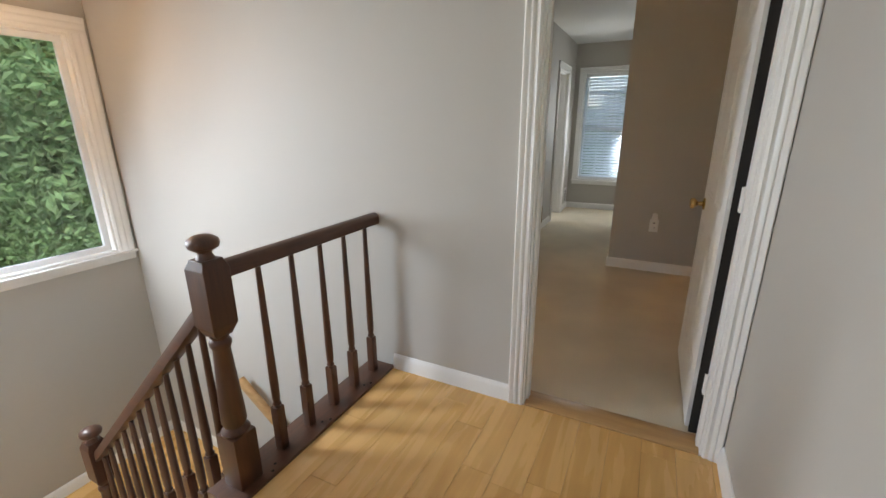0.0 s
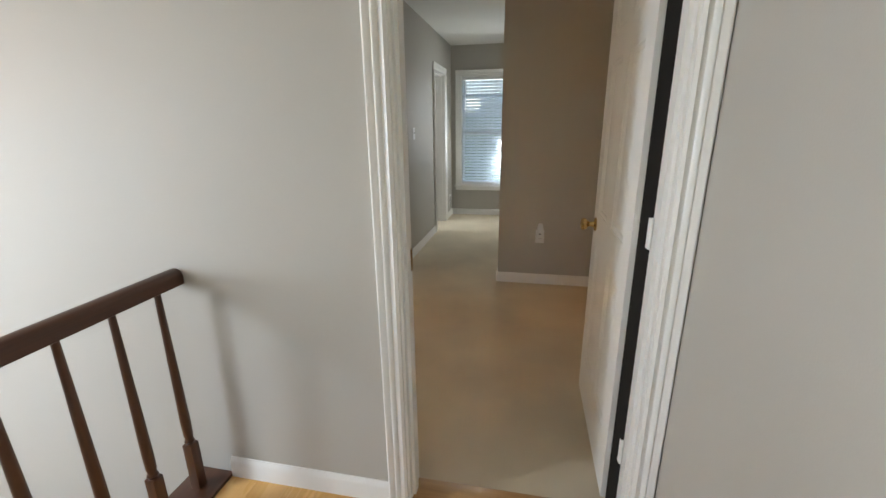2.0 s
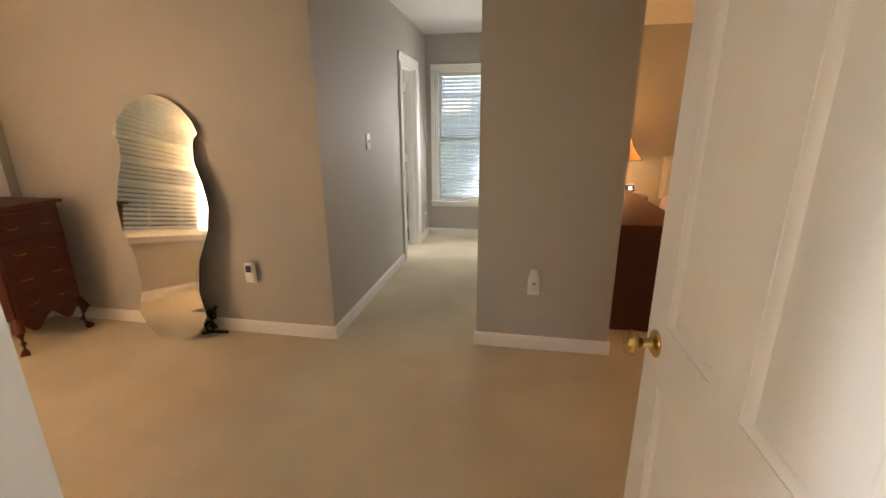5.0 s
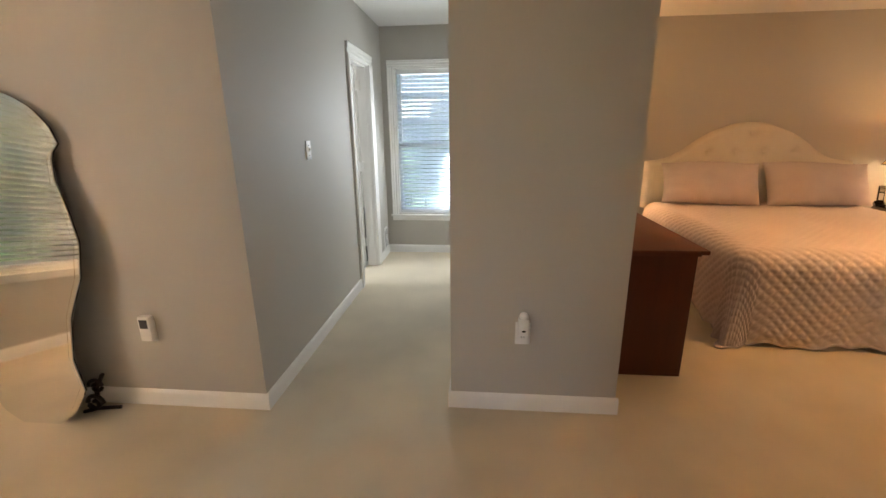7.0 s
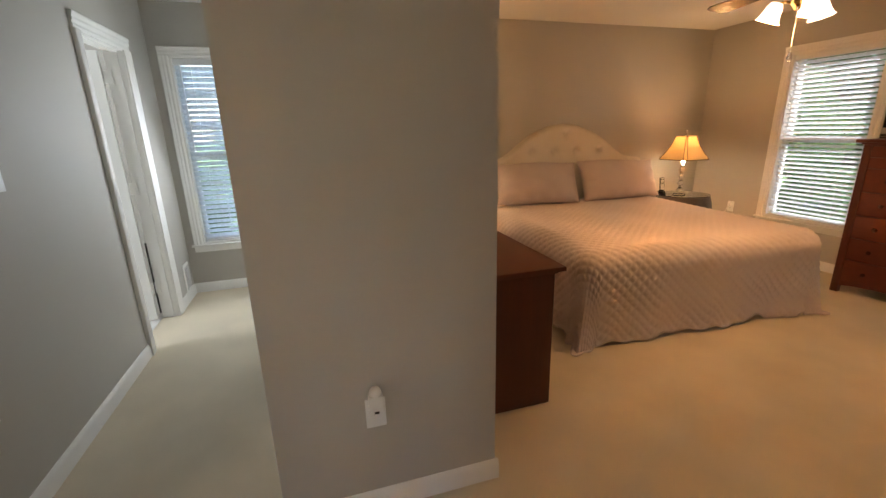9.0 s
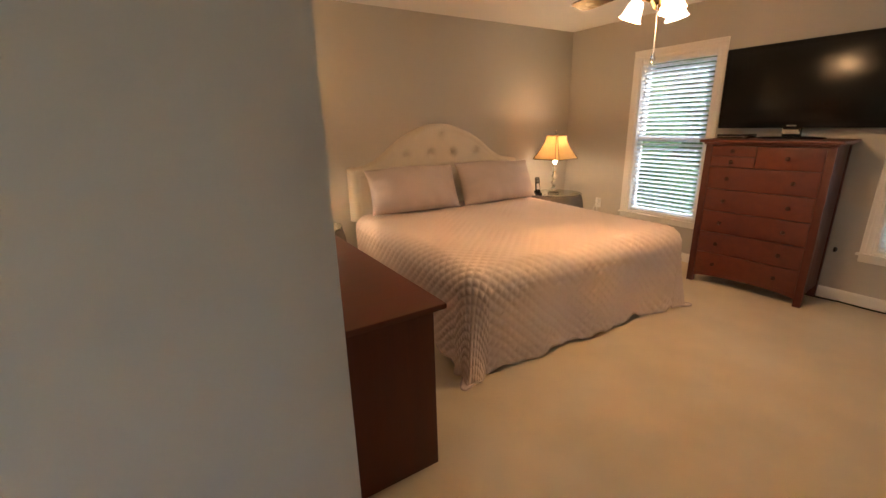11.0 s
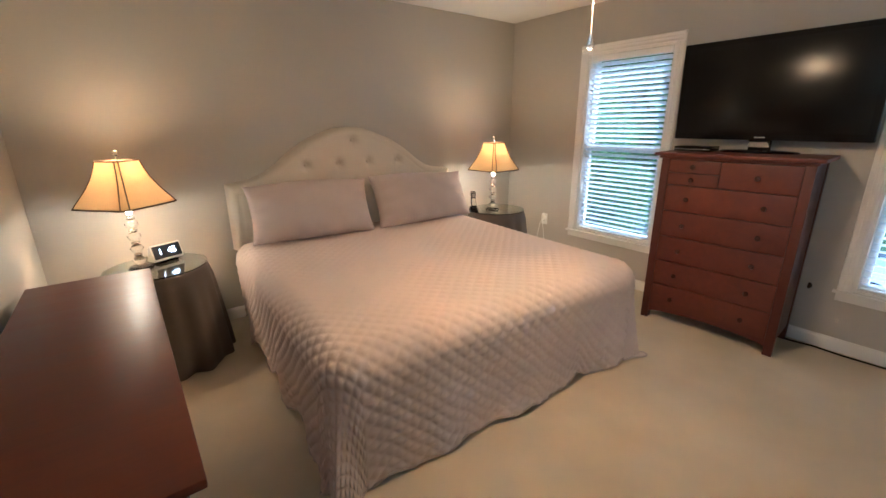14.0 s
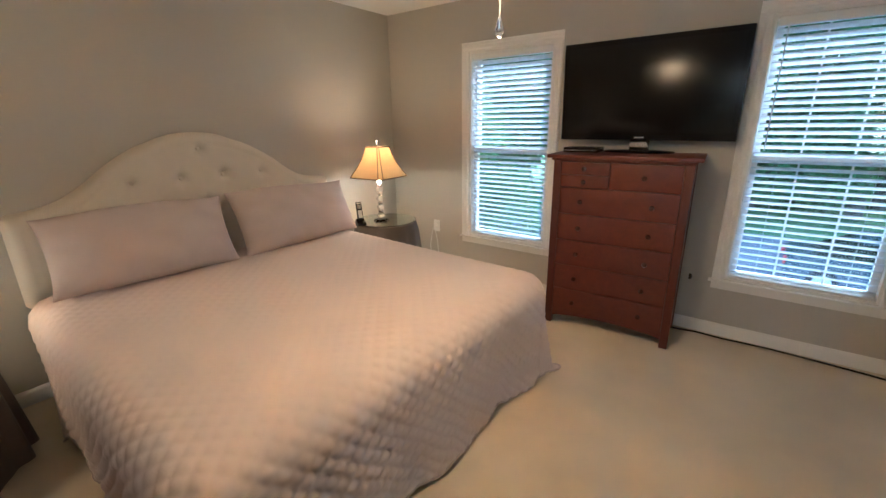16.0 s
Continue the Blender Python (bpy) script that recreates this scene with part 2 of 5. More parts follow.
def box(bm, x0, x1, y0, y1, z0, z1, bevel=0.0, seg=2):
    made = bmesh.ops.create_cube(bm, size=1.0, matrix=Matrix.Translation(((x0 + x1) / 2, (y0 + y1) / 2, (z0 + z1) / 2)) @ Matrix.Diagonal((abs(x1 - x0), abs(y1 - y0), abs(z1 - z0), 1)))
    if bevel:
        edges = {e for v in made["verts"] for e in v.link_edges}
        bmesh.ops.bevel(bm, geom=list(edges), offset=bevel, segments=seg, affect="EDGES", profile=0.6)
    return bm


def B(*a, bevel=0.0, seg=2):
    return box(bmesh.new(), *a, bevel=bevel, seg=seg)


def lathe(profile, steps=24, bm=None, m=None):
    """Turn (radius, z) pairs about the z axis."""
    bm = bm or bmesh.new()
    rings = []
    for r, z in profile:
        rings.append([bm.verts.new((r * math.cos(2 * math.pi * k / steps), r * math.sin(2 * math.pi * k / steps), z)) for k in range(steps)])
    for a, b in zip(rings, rings[1:]):
        for k in range(steps):
            bm.faces.new((a[k], a[(k + 1) % steps], b[(k + 1) % steps], b[k]))
    bm.faces.new(list(reversed(rings[0])))
    bm.faces.new(rings[-1])
    if m is not None:
        bmesh.ops.transform(bm, matrix=m, verts=[v for r in rings for v in r])
    return bm


def prism(points, lo, hi, axis="z", bm=None, bevel=0.0):
    """A polygon drawn out between lo and hi along an axis. Points are the two other coordinates in order."""
    bm = bm or bmesh.new()

    def at(p, h):
        a, b = p
        return {"x": (h, a, b), "y": (a, h, b), "z": (a, b, h)}[axis]

    lo_v = [bm.verts.new(at(p, lo)) for p in points]
    hi_v = [bm.verts.new(at(p, hi)) for p in points]
    n = len(points)
    bm.faces.new(lo_v)
    bm.faces.new(list(reversed(hi_v)))
    for k in range(n):
        bm.faces.new((lo_v[k], hi_v[k], hi_v[(k + 1) % n], lo_v[(k + 1) % n]))
    bmesh.ops.recalc_face_normals(bm, faces=bm.faces)
    if bevel:
        bmesh.ops.bevel(bm, geom=bm.edges[:], offset=bevel, segments=2, affect="EDGES")
    return bm


def tube(points, radius, steps=10, bm=None):
    """A round rod along points; radius may be a list."""
    bm = bm or bmesh.new()
    pts = [Vector(p) for p in points]
    rad = radius if isinstance(radius, (list, tuple)) else [radius] * len(pts)
    rings = []
    for i, p in enumerate(pts):
        d = (pts[min(i + 1, len(pts) - 1)] - pts[max(i - 1, 0)]).normalized()
        q = d.to_track_quat("Z", "Y")
        rings.append([bm.verts.new(p + q @ Vector((rad[i] * math.cos(2 * math.pi * k / steps), rad[i] * math.sin(2 * math.pi * k / steps), 0))) for k in range(steps)])
    for a, b in zip(rings, rings[1:]):
        for k in range(steps):
            bm.faces.new((a[k], a[(k + 1) % steps], b[(k + 1) % steps], b[k]))
    bm.faces.new(list(reversed(rings[0])))
    bm.faces.new(rings[-1])
    return bm


def mesh_of(name, bm, material, smooth=0.0):
    me = bpy.data.meshes.new(name)
    bm.to_mesh(me)
    bm.free()
    me.materials.append(material)
    if smooth:
        me.set_sharp_from_angle(angle=radians(smooth))
        me.shade_smooth() if smooth > 90 else None
    return me


def smooth_mesh(me, angle=40):
    me.shade_smooth()
    me.set_sharp_from_angle(angle=radians(angle))
    return me


def part(name, bm, material, parent=None, label="", place=(0, 0, 0)):
    """Link a bmesh as one mesh object under a thing or under a part."""
    me = bpy.data.meshes.new(name)
    bm.to_mesh(me)
    bm.free()
    me.materials.append(material)
    smooth_mesh(me)
    return piece(name, me, parent, label, place)


def piece(name, me, parent=None, label="", place=(0, 0, 0)):
    ob = new(name, me)
    ob.location = place
    if parent is not None:
        ob.parent = parent
    if label:
        ob["label"] = label
    return ob


def thing(name, place, label, category, group="", turn=0, kind=""):
    ob = new(name)
    ob.empty_display_size = 0.1
    ob.matrix_basis = pose(*place, 0, 0, turn)
    return tagged(ob, label, category, group, kind)


def setting(name, bm, material, label, category="wall"):
    return tagged(part(name, bm, material), label, category, kind="structure")


def grid_mesh(name, xs, ys, zs, material, uv=None):
    """A sheet from three equal 2D arrays."""
    r, c = xs.shape
    me = bpy.data.meshes.new(name)
    co = np.stack([xs, ys, zs], -1).reshape(-1, 3)
    idx = np.arange(r * c).reshape(r, c)
    f = np.stack([idx[:-1, :-1], idx[:-1, 1:], idx[1:, 1:], idx[1:, :-1]], -1).reshape(-1, 4)
    me.from_pydata(co.tolist(), [], f.tolist())
    me.materials.append(material)
    me.shade_smooth()
    return me

# ---- the place ----
CEIL = 2.41
NORTH, EAST, SOUTH, WEST = 6.86, 4.78, 1.79, -3.22


def wall(name, axis, d0, d1, a0, a1, z0, z1, openings=(), material=None, label="smooth greige painted plaster wall"):
    """A wall along x or y, d0 to d1 thick, with openings (a, b, z low, z high) cut right through."""
    bm = bmesh.new()

    def add(p, q, lo, hi):
        if q - p > 1e-4 and hi - lo > 1e-4:
            box(bm, *((p, q, d0, d1) if axis == "x" else (d0, d1, p, q)), lo, hi)

    at = a0
    for p, q, lo, hi in sorted(openings):
        add(at, p, z0, z1)
        add(p, q, z0, lo)
        add(p, q, hi, z1)
        at = q
    add(at, a1, z0, z1)
    return setting(name, bm, material or M_WALL, label)


W1 = (-0.80, -0.08, 0.45, 2.015)
W2 = (5.187, 5.937, 0.42, 2.01)
W3 = (3.145, 3.895, 0.41, 2.01)
# WHALL is an unseen opening, added to carry the hall's fill light
WHALL = (-0.65, 0.40, 0.85, 2.05)
WSTAIR = (-0.05, 1.545, 0.40, 1.885)
WWEST = ((1.86, 3.05, 0.62, 2.02), (3.12, 3.80, 0.62, 2.02))
WBATH = (5.1, 6.0, 1.0, 2.0)
wall("wall_door", "x", 1.67, 1.79, -3.22, 4.78, -2.7, CEIL, [(-0.152, 0.618, 0.0, 2.05)])
wall("wall_hall_east", "y", 0.672, 0.785, -2.5, 1.67, -0.2, CEIL)
wall("wall_hall_south", "x", -2.6, -2.5, -1.1, 0.785, -0.2, CEIL, [WHALL])
wall("wall_hall_west", "y", -1.1, -1.0, -2.5, -0.45, -0.2, CEIL)
wall("wall_stair_south", "x", -0.57, -0.45, -3.22, -1.1, -2.7, CEIL)
wall("wall_west", "y", -3.34, -3.22, -0.57, 6.98, -2.7, CEIL, [WSTAIR, *WWEST, WBATH])
wall("wall_alcove", "x", 3.937, 4.05, -3.22, -0.935, 0, CEIL)
wall("wall_corridor", "y", -1.05, -0.935, 4.05, 6.86, 0, CEIL, [(5.735, 6.345, 0.0, 1.98)])
wall("wall_north", "x", 6.86, 6.98, -3.22, 4.9, 0, CEIL, [W1])
wall("wall_east", "y", 4.78, 4.9, 1.67, 6.86, 0, CEIL, [W2, W3])
wall("wall_closet", "x", 4.03, 6.86, 0.0, 0.812, 0, CEIL)
setting("ceiling", B(-3.22, 4.78, 1.79, 6.86, CEIL, CEIL + 0.12), M_CEIL, "flat white painted bedroom ceiling", "ceiling")
setting("ceiling_hall", B(-3.22, 0.785, -2.5, 1.67, CEIL, CEIL + 0.12), M_CEIL, "flat white painted hall ceiling", "ceiling")
setting("floor", B(-3.22, 4.78, 1.79, 6.86, -0.22, 0.0), M_CARPET, "beige cut-pile carpet with faint tracks", "carpet")
floor_hall = setting("floor_hall", B(-1.0, 0.672, -2.5, 1.67, -0.25, -0.012), M_UNDER, "honey-coloured wooden strip floor in the hall", "floor")
setting("floor_bath", B(-3.22, -1.05, 4.05, 6.86, 0.001, 0.006), M_TILE, "pale bathroom tile floor", "floor")
setting("floor_landing", B(-3.22, -2.14, -0.45, 1.67, -1.45, -1.25), M_PLANK, "honey-coloured wooden stair landing", "floor")
# unseen floor and two walls, added to keep green lawn light out of the stairwell
setting("floor_lower", B(-3.22, -0.2, -0.45, 1.67, -2.85, -2.7), M_PLANK, "unseen honey-coloured floor added at the stair foot to block lawn light", "floor")
wall("wall_lower_block_east", "y", -0.2, -0.1, -0.57, 1.67, -2.7, -0.25)
wall("wall_lower_block_south", "x", -0.57, -0.45, -1.1, -0.2, -2.7, -0.25)
setting("threshold", prism([(1.665, -0.01), (1.665, 0.006), (1.68, 0.014), (1.775, 0.014), (1.79, 0.004), (1.79, -0.01)], -0.130, 0.596, "x"), M_OAK, "oak threshold strip between wood and carpet", "threshold")


def skirting(name, p, q, out, z=0.0):
    """A baseboard from p to q, standing out from the wall along out."""
    p, q, out = Vector(p), Vector(q), Vector(out)
    run = (q - p)
    bm = bmesh.new()
    prof = [(0.0, 0.0), (0.014, 0.0), (0.014, 0.066), (0.011, 0.076), (0.006, 0.084), (0.004, 0.088), (0.0, 0.088)]
    ends = []
    for base in (p, q):
        ends.append([bm.verts.new((base.x + out.x * d, base.y + out.y * d, z + h)) for d, h in prof])
    n = len(prof)
    for k in range(n):
        bm.faces.new((ends[0][k], ends[1][k], ends[1][(k + 1) % n], ends[0][(k + 1) % n]))
    bm.faces.new(ends[0])
    bm.faces.new(list(reversed(ends[1])))
    bmesh.ops.recalc_face_normals(bm, faces=bm.faces)
    return setting(name, bm, M_TRIM, "white painted baseboard with a rounded top edge", "baseboard")


T = 0.014
skirting("baseboard_hall_north", (-0.87, 1.67), (-0.210, 1.67), (0, -1))
skirting("baseboard_hall_east", (0.672, -2.5), (0.672, 1.645), (-1, 0))
skirting("baseboard_closet_front", (-T, 4.03), (0.812 + T, 4.03), (0, -1))
skirting("baseboard_closet_west", (0.0, 4.03), (0.0, 6.86 - T), (-1, 0))
skirting("baseboard_closet_east", (0.812, 4.03), (0.812, 6.86 - T), (1, 0))
skirting("baseboard_alcove", (-3.2, 3.937), (-0.935 + T, 3.937), (0, -1))
skirting("baseboard_corridor", (-0.935, 3.937), (-0.935, 5.66), (1, 0))
skirting("baseboard_corridor_end", (-0.935, 6.42), (-0.935, 6.86 - T), (1, 0))
skirting("baseboard_north_corridor", (-0.935, 6.86), (0.0, 6.86), (0, -1))
skirting("baseboard_north", (0.812, 6.86), (4.78, 6.86), (0, -1))
skirting("baseboard_east", (4.78, 1.79), (4.78, 6.86 - T), (-1, 0))
skirting("baseboard_south_east", (0.66, 1.79), (4.78 - T, 1.79), (0, 1))
skirting("baseboard_south_west", (-3.22, 1.79), (-0.17, 1.79), (0, 1))
skirting("baseboard_west", (-3.22, 1.79 + T), (-3.22, 3.937 - T), (1, 0))
skirting("baseboard_landing_west", (-3.22, -0.45), (-3.22, 1.67 - T), (1, 0), -1.25)
skirting("baseboard_landing_north", (-3.22, 1.67), (-2.2, 1.67), (0, -1), -1.25)

CASE = [(0.0, 0.0), (0.0, 0.011), (0.012, 0.016), (0.018, 0.013), (0.03, 0.013), (0.036, 0.018), (0.048, 0.020), (0.054, 0.017), (0.064, 0.021), (0.078, 0.024), (0.085, 0.020), (0.085, 0.0)]


def casing(parent, a0, a1, z0, z1, name="casing", w=1.0, sides="lrt"):
    """Moulded trim round an opening, in a plane facing -y of the parent."""
    prof = [(d * w, h) for d, h in CASE]
    W = 0.085 * w
    if "l" in sides:
        part(name, prism([(a0 - d, -h) for d, h in prof], z0, z1, "z"), M_TRIM, parent)
    if "r" in sides:
        part(name, prism([(a1 + d, -h) for d, h in prof], z0, z1, "z"), M_TRIM, parent)
    if "t" in sides:
        part(name, prism([(-h, z1 + d) for d, h in prof], a0 - W, a1 + W, "x"), M_TRIM, parent)


def sash(parent, name, a0, a1, z0, z1, y, muntins=(0, 0)):
    s = 0.038
    fr = bmesh.new()
    box(fr, a0, a0 + s, y, y + 0.03, z0, z1)
    box(fr, a1 - s, a1, y, y + 0.03, z0, z1)
    box(fr, a0 + s, a1 - s, y, y + 0.03, z0, z0 + s)
    box(fr, a0 + s, a1 - s, y, y + 0.03, z1 - s, z1)
    ob = part(name, fr, M_VINYL, parent)
    pane = part("pane", B(a0 + s, a1 - s, y + 0.012, y + 0.016, z0 + s, z1 - s), M_GLASS, ob, "clear window glass")
    pane.visible_shadow = False
    nx, nz = muntins
    for k in range(nx):
        x = a0 + (a1 - a0) * (k + 1) / (nx + 1)
        part("muntin", B(x - 0.005, x + 0.005, y + 0.004, y + 0.012, z0 + s, z1 - s), M_VINYL, ob)
    for k in range(nz):
        z = z0 + (z1 - z0) * (k + 1) / (nz + 1)
        part("muntin", B(a0 + s, a1 - s, y + 0.002, y + 0.010, z - 0.008, z + 0.008), M_VINYL, ob)


def window(name, place, turn, width, z0, z1, muntins=(0, 0), fixed=False, label="", casew=0.82, sides="lrt"):
    """A window whose inner face looks along -y of its own frame; x is 0 at its middle, y 0 at the wall's face."""
    win = thing(name, place, label or "white double-hung window with painted casing and sill", "window", turn=turn, kind="structure")
    a0, a1 = -width / 2, width / 2
    casing(win, a0, a1, z0, z1, w=casew, sides=sides)
    lin = bmesh.new()
    box(lin, a0, a0 + 0.016, 0.0, 0.118, z0, z1)
    box(lin, a1 - 0.016, a1, 0.0, 0.118, z0, z1)
    box(lin, a0 + 0.016, a1 - 0.016, 0.0, 0.118, z1 - 0.016, z1)
    box(lin, a0 + 0.016, a1 - 0.016, 0.0, 0.118, z0, z0 + 0.016)
    part("window_frame", lin, M_TRIM, win)
    W = 0.085 * casew + 0.018
    part("window_sill", B(a0 - W, a1 + W, -0.034, 0.0, z0 - 0.018, z0 - 0.001, bevel=0.004), M_TRIM, win)
    part("apron", prism([(0, z0 - 0.07), (-0.010, z0 - 0.07), (-0.016, z0 - 0.05), (-0.016, z0 - 0.019), (0, z0 - 0.019)], a0 - W + 0.018, a1 + W - 0.018, "x"), M_TRIM, win)
    if fixed:
        sash(win, "sash", a0 + 0.017, a1 - 0.017, z0 + 0.017, z1 - 0.017, 0.05)
    else:
        zm = (z0 + z1) / 2
        sash(win, "upper_sash", a0 + 0.017, a1 - 0.017, zm - 0.02, z1 - 0.017, 0.085, muntins)
        sash(win, "lower_sash", a0 + 0.017, a1 - 0.017, z0 + 0.017, zm + 0.02, 0.052, muntins)
    return win


SLAT_ME = {}


def blind(place, turn, width, z0, z1, tilt=38, label="white faux-wood venetian blind, slats half open"):
    """A blind inside the opening: headrail, single slats, bottom rail, cords and wand."""
    b = thing("venetian_blind", place, label, "blind", "window blinds", turn)
    w = width / 2 - 0.022
    part("headrail", B(-w, w, 0.005, 0.048, z1 - 0.066, z1 - 0.018, bevel=0.004), M_VINYL, b)
    key = (round(width, 3), tilt)
    if key not in SLAT_ME:
        bm = bmesh.new()
        ca, sa = math.cos(radians(tilt)), math.sin(radians(tilt))
        pts = []
        for s in (-1, -0.5, 0, 0.5, 1):
            d, c = 0.0245 * s, 0.0028 * (1 - s * s)
            pts.append((d * ca - c * sa, d * sa + c * ca))
        top = [(y, z + 0.0011) for y, z in pts]
        low = [(y, z - 0.0011) for y, z in reversed(pts)]
        prism(top + low, -w + 0.004, w - 0.004, "x", bm)
        SLAT_ME[key] = smooth_mesh(mesh_of("slat", bm, M_SLAT))
    pitch = 0.0425
    n = int((z1 - 0.10 - z0 - 0.03) / pitch)
    for k in range(n + 1):
        piece("slat", SLAT_ME[key], b, "", (0, 0.026, z1 - 0.092 - k * pitch))
    part("bottom_rail", B(-w + 0.003, w - 0.003, 0.008, 0.044, z0 + 0.018, z0 + 0.034, bevel=0.003), M_VINYL, b)
    for x in (-w * 0.62, w * 0.62):
        part("ladder_cord", tube([(x, -0.0005, z1 - 0.06), (x, -0.0005, z0 + 0.03)], 0.0012, 5), M_VINYL, b)
    part("tilt_wand", tube([(-w + 0.05, -0.006, z1 - 0.06), (-w + 0.052, -0.012, z1 - 0.75)], 0.004, 6), M_VINYL, b)
    return b


def mid(o):
    return (o[0] + o[1]) / 2


window("window_1", (mid(W1), NORTH, 0), 0, 0.72, W1[2], W1[3], (2, 2))
blind((mid(W1), NORTH, 0), 0, 0.72, W1[2], W1[3], -46)
window("window_2", (EAST, mid(W2), 0), -90, 0.75, W2[2], W2[3], (0, 0))
blind((EAST, mid(W2), 0), -90, 0.75, W2[2], W2[3], -31)
window("window_3", (EAST, mid(W3), 0), -90, 0.75, W3[2], W3[3], (2, 0))
blind((EAST, mid(W3), 0), -90, 0.75, W3[2], W3[3], -27)
for k, o in enumerate(WWEST):
    window("window_%d" % (4 + k), (WEST, mid(o), 0), 90, o[1] - o[0], o[2], o[3], (2, 2), casew=0.7, sides="lt" if k == 0 else "rt")
    blind((WEST, mid(o), 0), 90, o[1] - o[0], o[2], o[3], -34)
setting("trim_west_mullion", B(-3.22, -3.205, 3.05, 3.12, 0.62, 2.02), M_TRIM, "white painted board between the paired windows", "trim")
window("window_stair", (WEST, mid(WSTAIR), 0), 90, WSTAIR[1] - WSTAIR[0], WSTAIR[2], WSTAIR[3], fixed=True, casew=1.2, label="large fixed white window over the stair landing")
# unseen window added around the hall's fill light
window("window_hall", (mid(WHALL), -2.5, 0), 180, 1.05, WHALL[2], WHALL[3], fixed=True)
window("window_bath", (WEST, mid(WBATH), 0), 90, 0.9, WBATH[2], WBATH[3], fixed=True)


# ---- doors ----
def door_frame(name, place, turn, width, height, depth, label, right=1.0, left=1.0):
    """Jambs, head, stops and moulded casing on the side that faces -y."""
    f = thing(name, place, label, "door frame", turn=turn, kind="structure")
    part("jamb", B(-width / 2 - 0.02, -width / 2, 0, depth, 0.002, height), M_TRIM, f)
    part("jamb", B(width / 2, width / 2 + 0.02, 0, depth, 0.002, height), M_TRIM, f)
    part("head_jamb", B(-width / 2 - 0.02, width / 2 + 0.02, 0, depth, height, height + 0.02), M_TRIM, f)
    part("door_stop", B(-width / 2, -width / 2 + 0.011, 0.03, 0.068, 0.002, height), M_TRIM, f)
    part("door_stop", B(width / 2 - 0.011, width / 2, 0.03, 0.068, 0.002, height), M_TRIM, f)
    part("door_stop", B(-width / 2 + 0.011, width / 2 - 0.011, 0.03, 0.068, height - 0.011, height), M_TRIM, f)
    casing(f, -width / 2 - 0.008, width / 2 + 0.008, 0.0, height + 0.008, w=left, sides="l")
    casing(f, -width / 2 - 0.008, width / 2 + 0.008, 0.0, height + 0.008, w=right, sides="r")
    head = [(-h, height + 0.008 + d) for d, h in CASE]
    part("casing", prism(head, -width / 2 - 0.008 - 0.085 * left, width / 2 + 0.008 + 0.085 * right, "x"), M_TRIM, f)
    return f


def panel_door(name, place, turn, width, height, label, hinge_z=(0.25, 1.02, 1.78), knob=True):
    """A six-panel door. Its hinge edge is at x 0, it reaches along +x, its face looks along -y."""
    d = thing(name, place, label, "door", turn=turn, kind="structure")
    t = 0.035
    st, ml = 0.105, 0.095
    z = [0.0, 0.22, 0.80, 0.945, 1.56, 1.665, 1.89, height]
    fr = bmesh.new()
    box(fr, 0, st, 0, t, 0, height)
    box(fr, width - st, width, 0, t, 0, height)
    for lo, hi in ((z[0], z[1]), (z[2], z[3]), (z[4], z[5]), (z[6], z[7])):
        box(fr, st, width - st, 0, t, lo, hi)
    c0, c1 = (width - ml) / 2, (width + ml) / 2
    for lo, hi in ((z[1], z[2]), (z[3], z[4]), (z[5], z[6])):
        box(fr, c0, c1, 0, t, lo, hi)
    part("door_leaf", fr, M_DOOR, d)
    for lo, hi in ((z[1], z[2]), (z[3], z[4]), (z[5], z[6])):
        for p, q in ((st, c0), (c1, width - st)):
            bm = bmesh.new()
            for side in (0, 1):
                levels = [(0.0, 0.002), (0.008, 0.004), (0.016, 0.011), (0.026, 0.011), (0.05, 0.004)]
                rings = []
                for inset, depth in levels:
                    y = depth if side == 0 else t - depth
                    rings.append([bm.verts.new(c) for c in ((p + inset, y, lo + inset), (q - inset, y, lo + inset), (q - inset, y, hi - inset), (p + inset, y, hi - inset))])
                for a, b in zip(rings, rings[1:]):
                    for k in range(4):
                        bm.faces.new((a[k], a[(k + 1) % 4], b[(k + 1) % 4], b[k]))
                bm.faces.new(rings[-1])
            bmesh.ops.recalc_face_normals(bm, faces=bm.faces)
            part("door_panel", bm, M_DOOR, d)
    if knob:
        kb = lathe([(0.030, 0), (0.031, 0.004), (0.026, 0.008), (0.012, 0.011), (0.010, 0.030), (0.016, 0.036), (0.026, 0.046), (0.028, 0.055), (0.024, 0.064), (0.012, 0.068)], 20)
        part("door_knob", kb, M_BRASS, d, "round polished brass knob").matrix_basis = pose(width - 0.065, 0, 0.885, 90, 0, 0)
        kb = lathe([(0.030, 0), (0.031, 0.004), (0.026, 0.008), (0.012, 0.011), (0.010, 0.030), (0.016, 0.036), (0.026, 0.046), (0.028, 0.055), (0.024, 0.064), (0.012, 0.068)], 20)
        part("door_knob", kb, M_BRASS, d, "round polished brass knob").matrix_basis = pose(width - 0.065, t, 0.885, -90, 0, 0)
        part("latch_plate", B(width - 0.0005, width + 0.0015, 0.006, 0.029, 0.855, 0.915), M_BRASS, d, "brass latch plate")
    for hz in hinge_z:
        bm = B(-0.045, -0.043, -0.0085, 0.002, hz - 0.045, hz + 0.045, bevel=0.0006)
        box(bm, -0.002, 0.0, 0.002, 0.030, hz - 0.045, hz + 0.045)
        box(bm, -0.043, 0.0, 0.0005, 0.0025, hz - 0.045, hz + 0.045)
        tube([(-0.049, -0.004, hz - 0.047), (-0.049, -0.004, hz + 0.047)], 0.005, 10, bm)
        part("hinge", bm, M_TRIM, d, "white painted butt hinge")
    return d


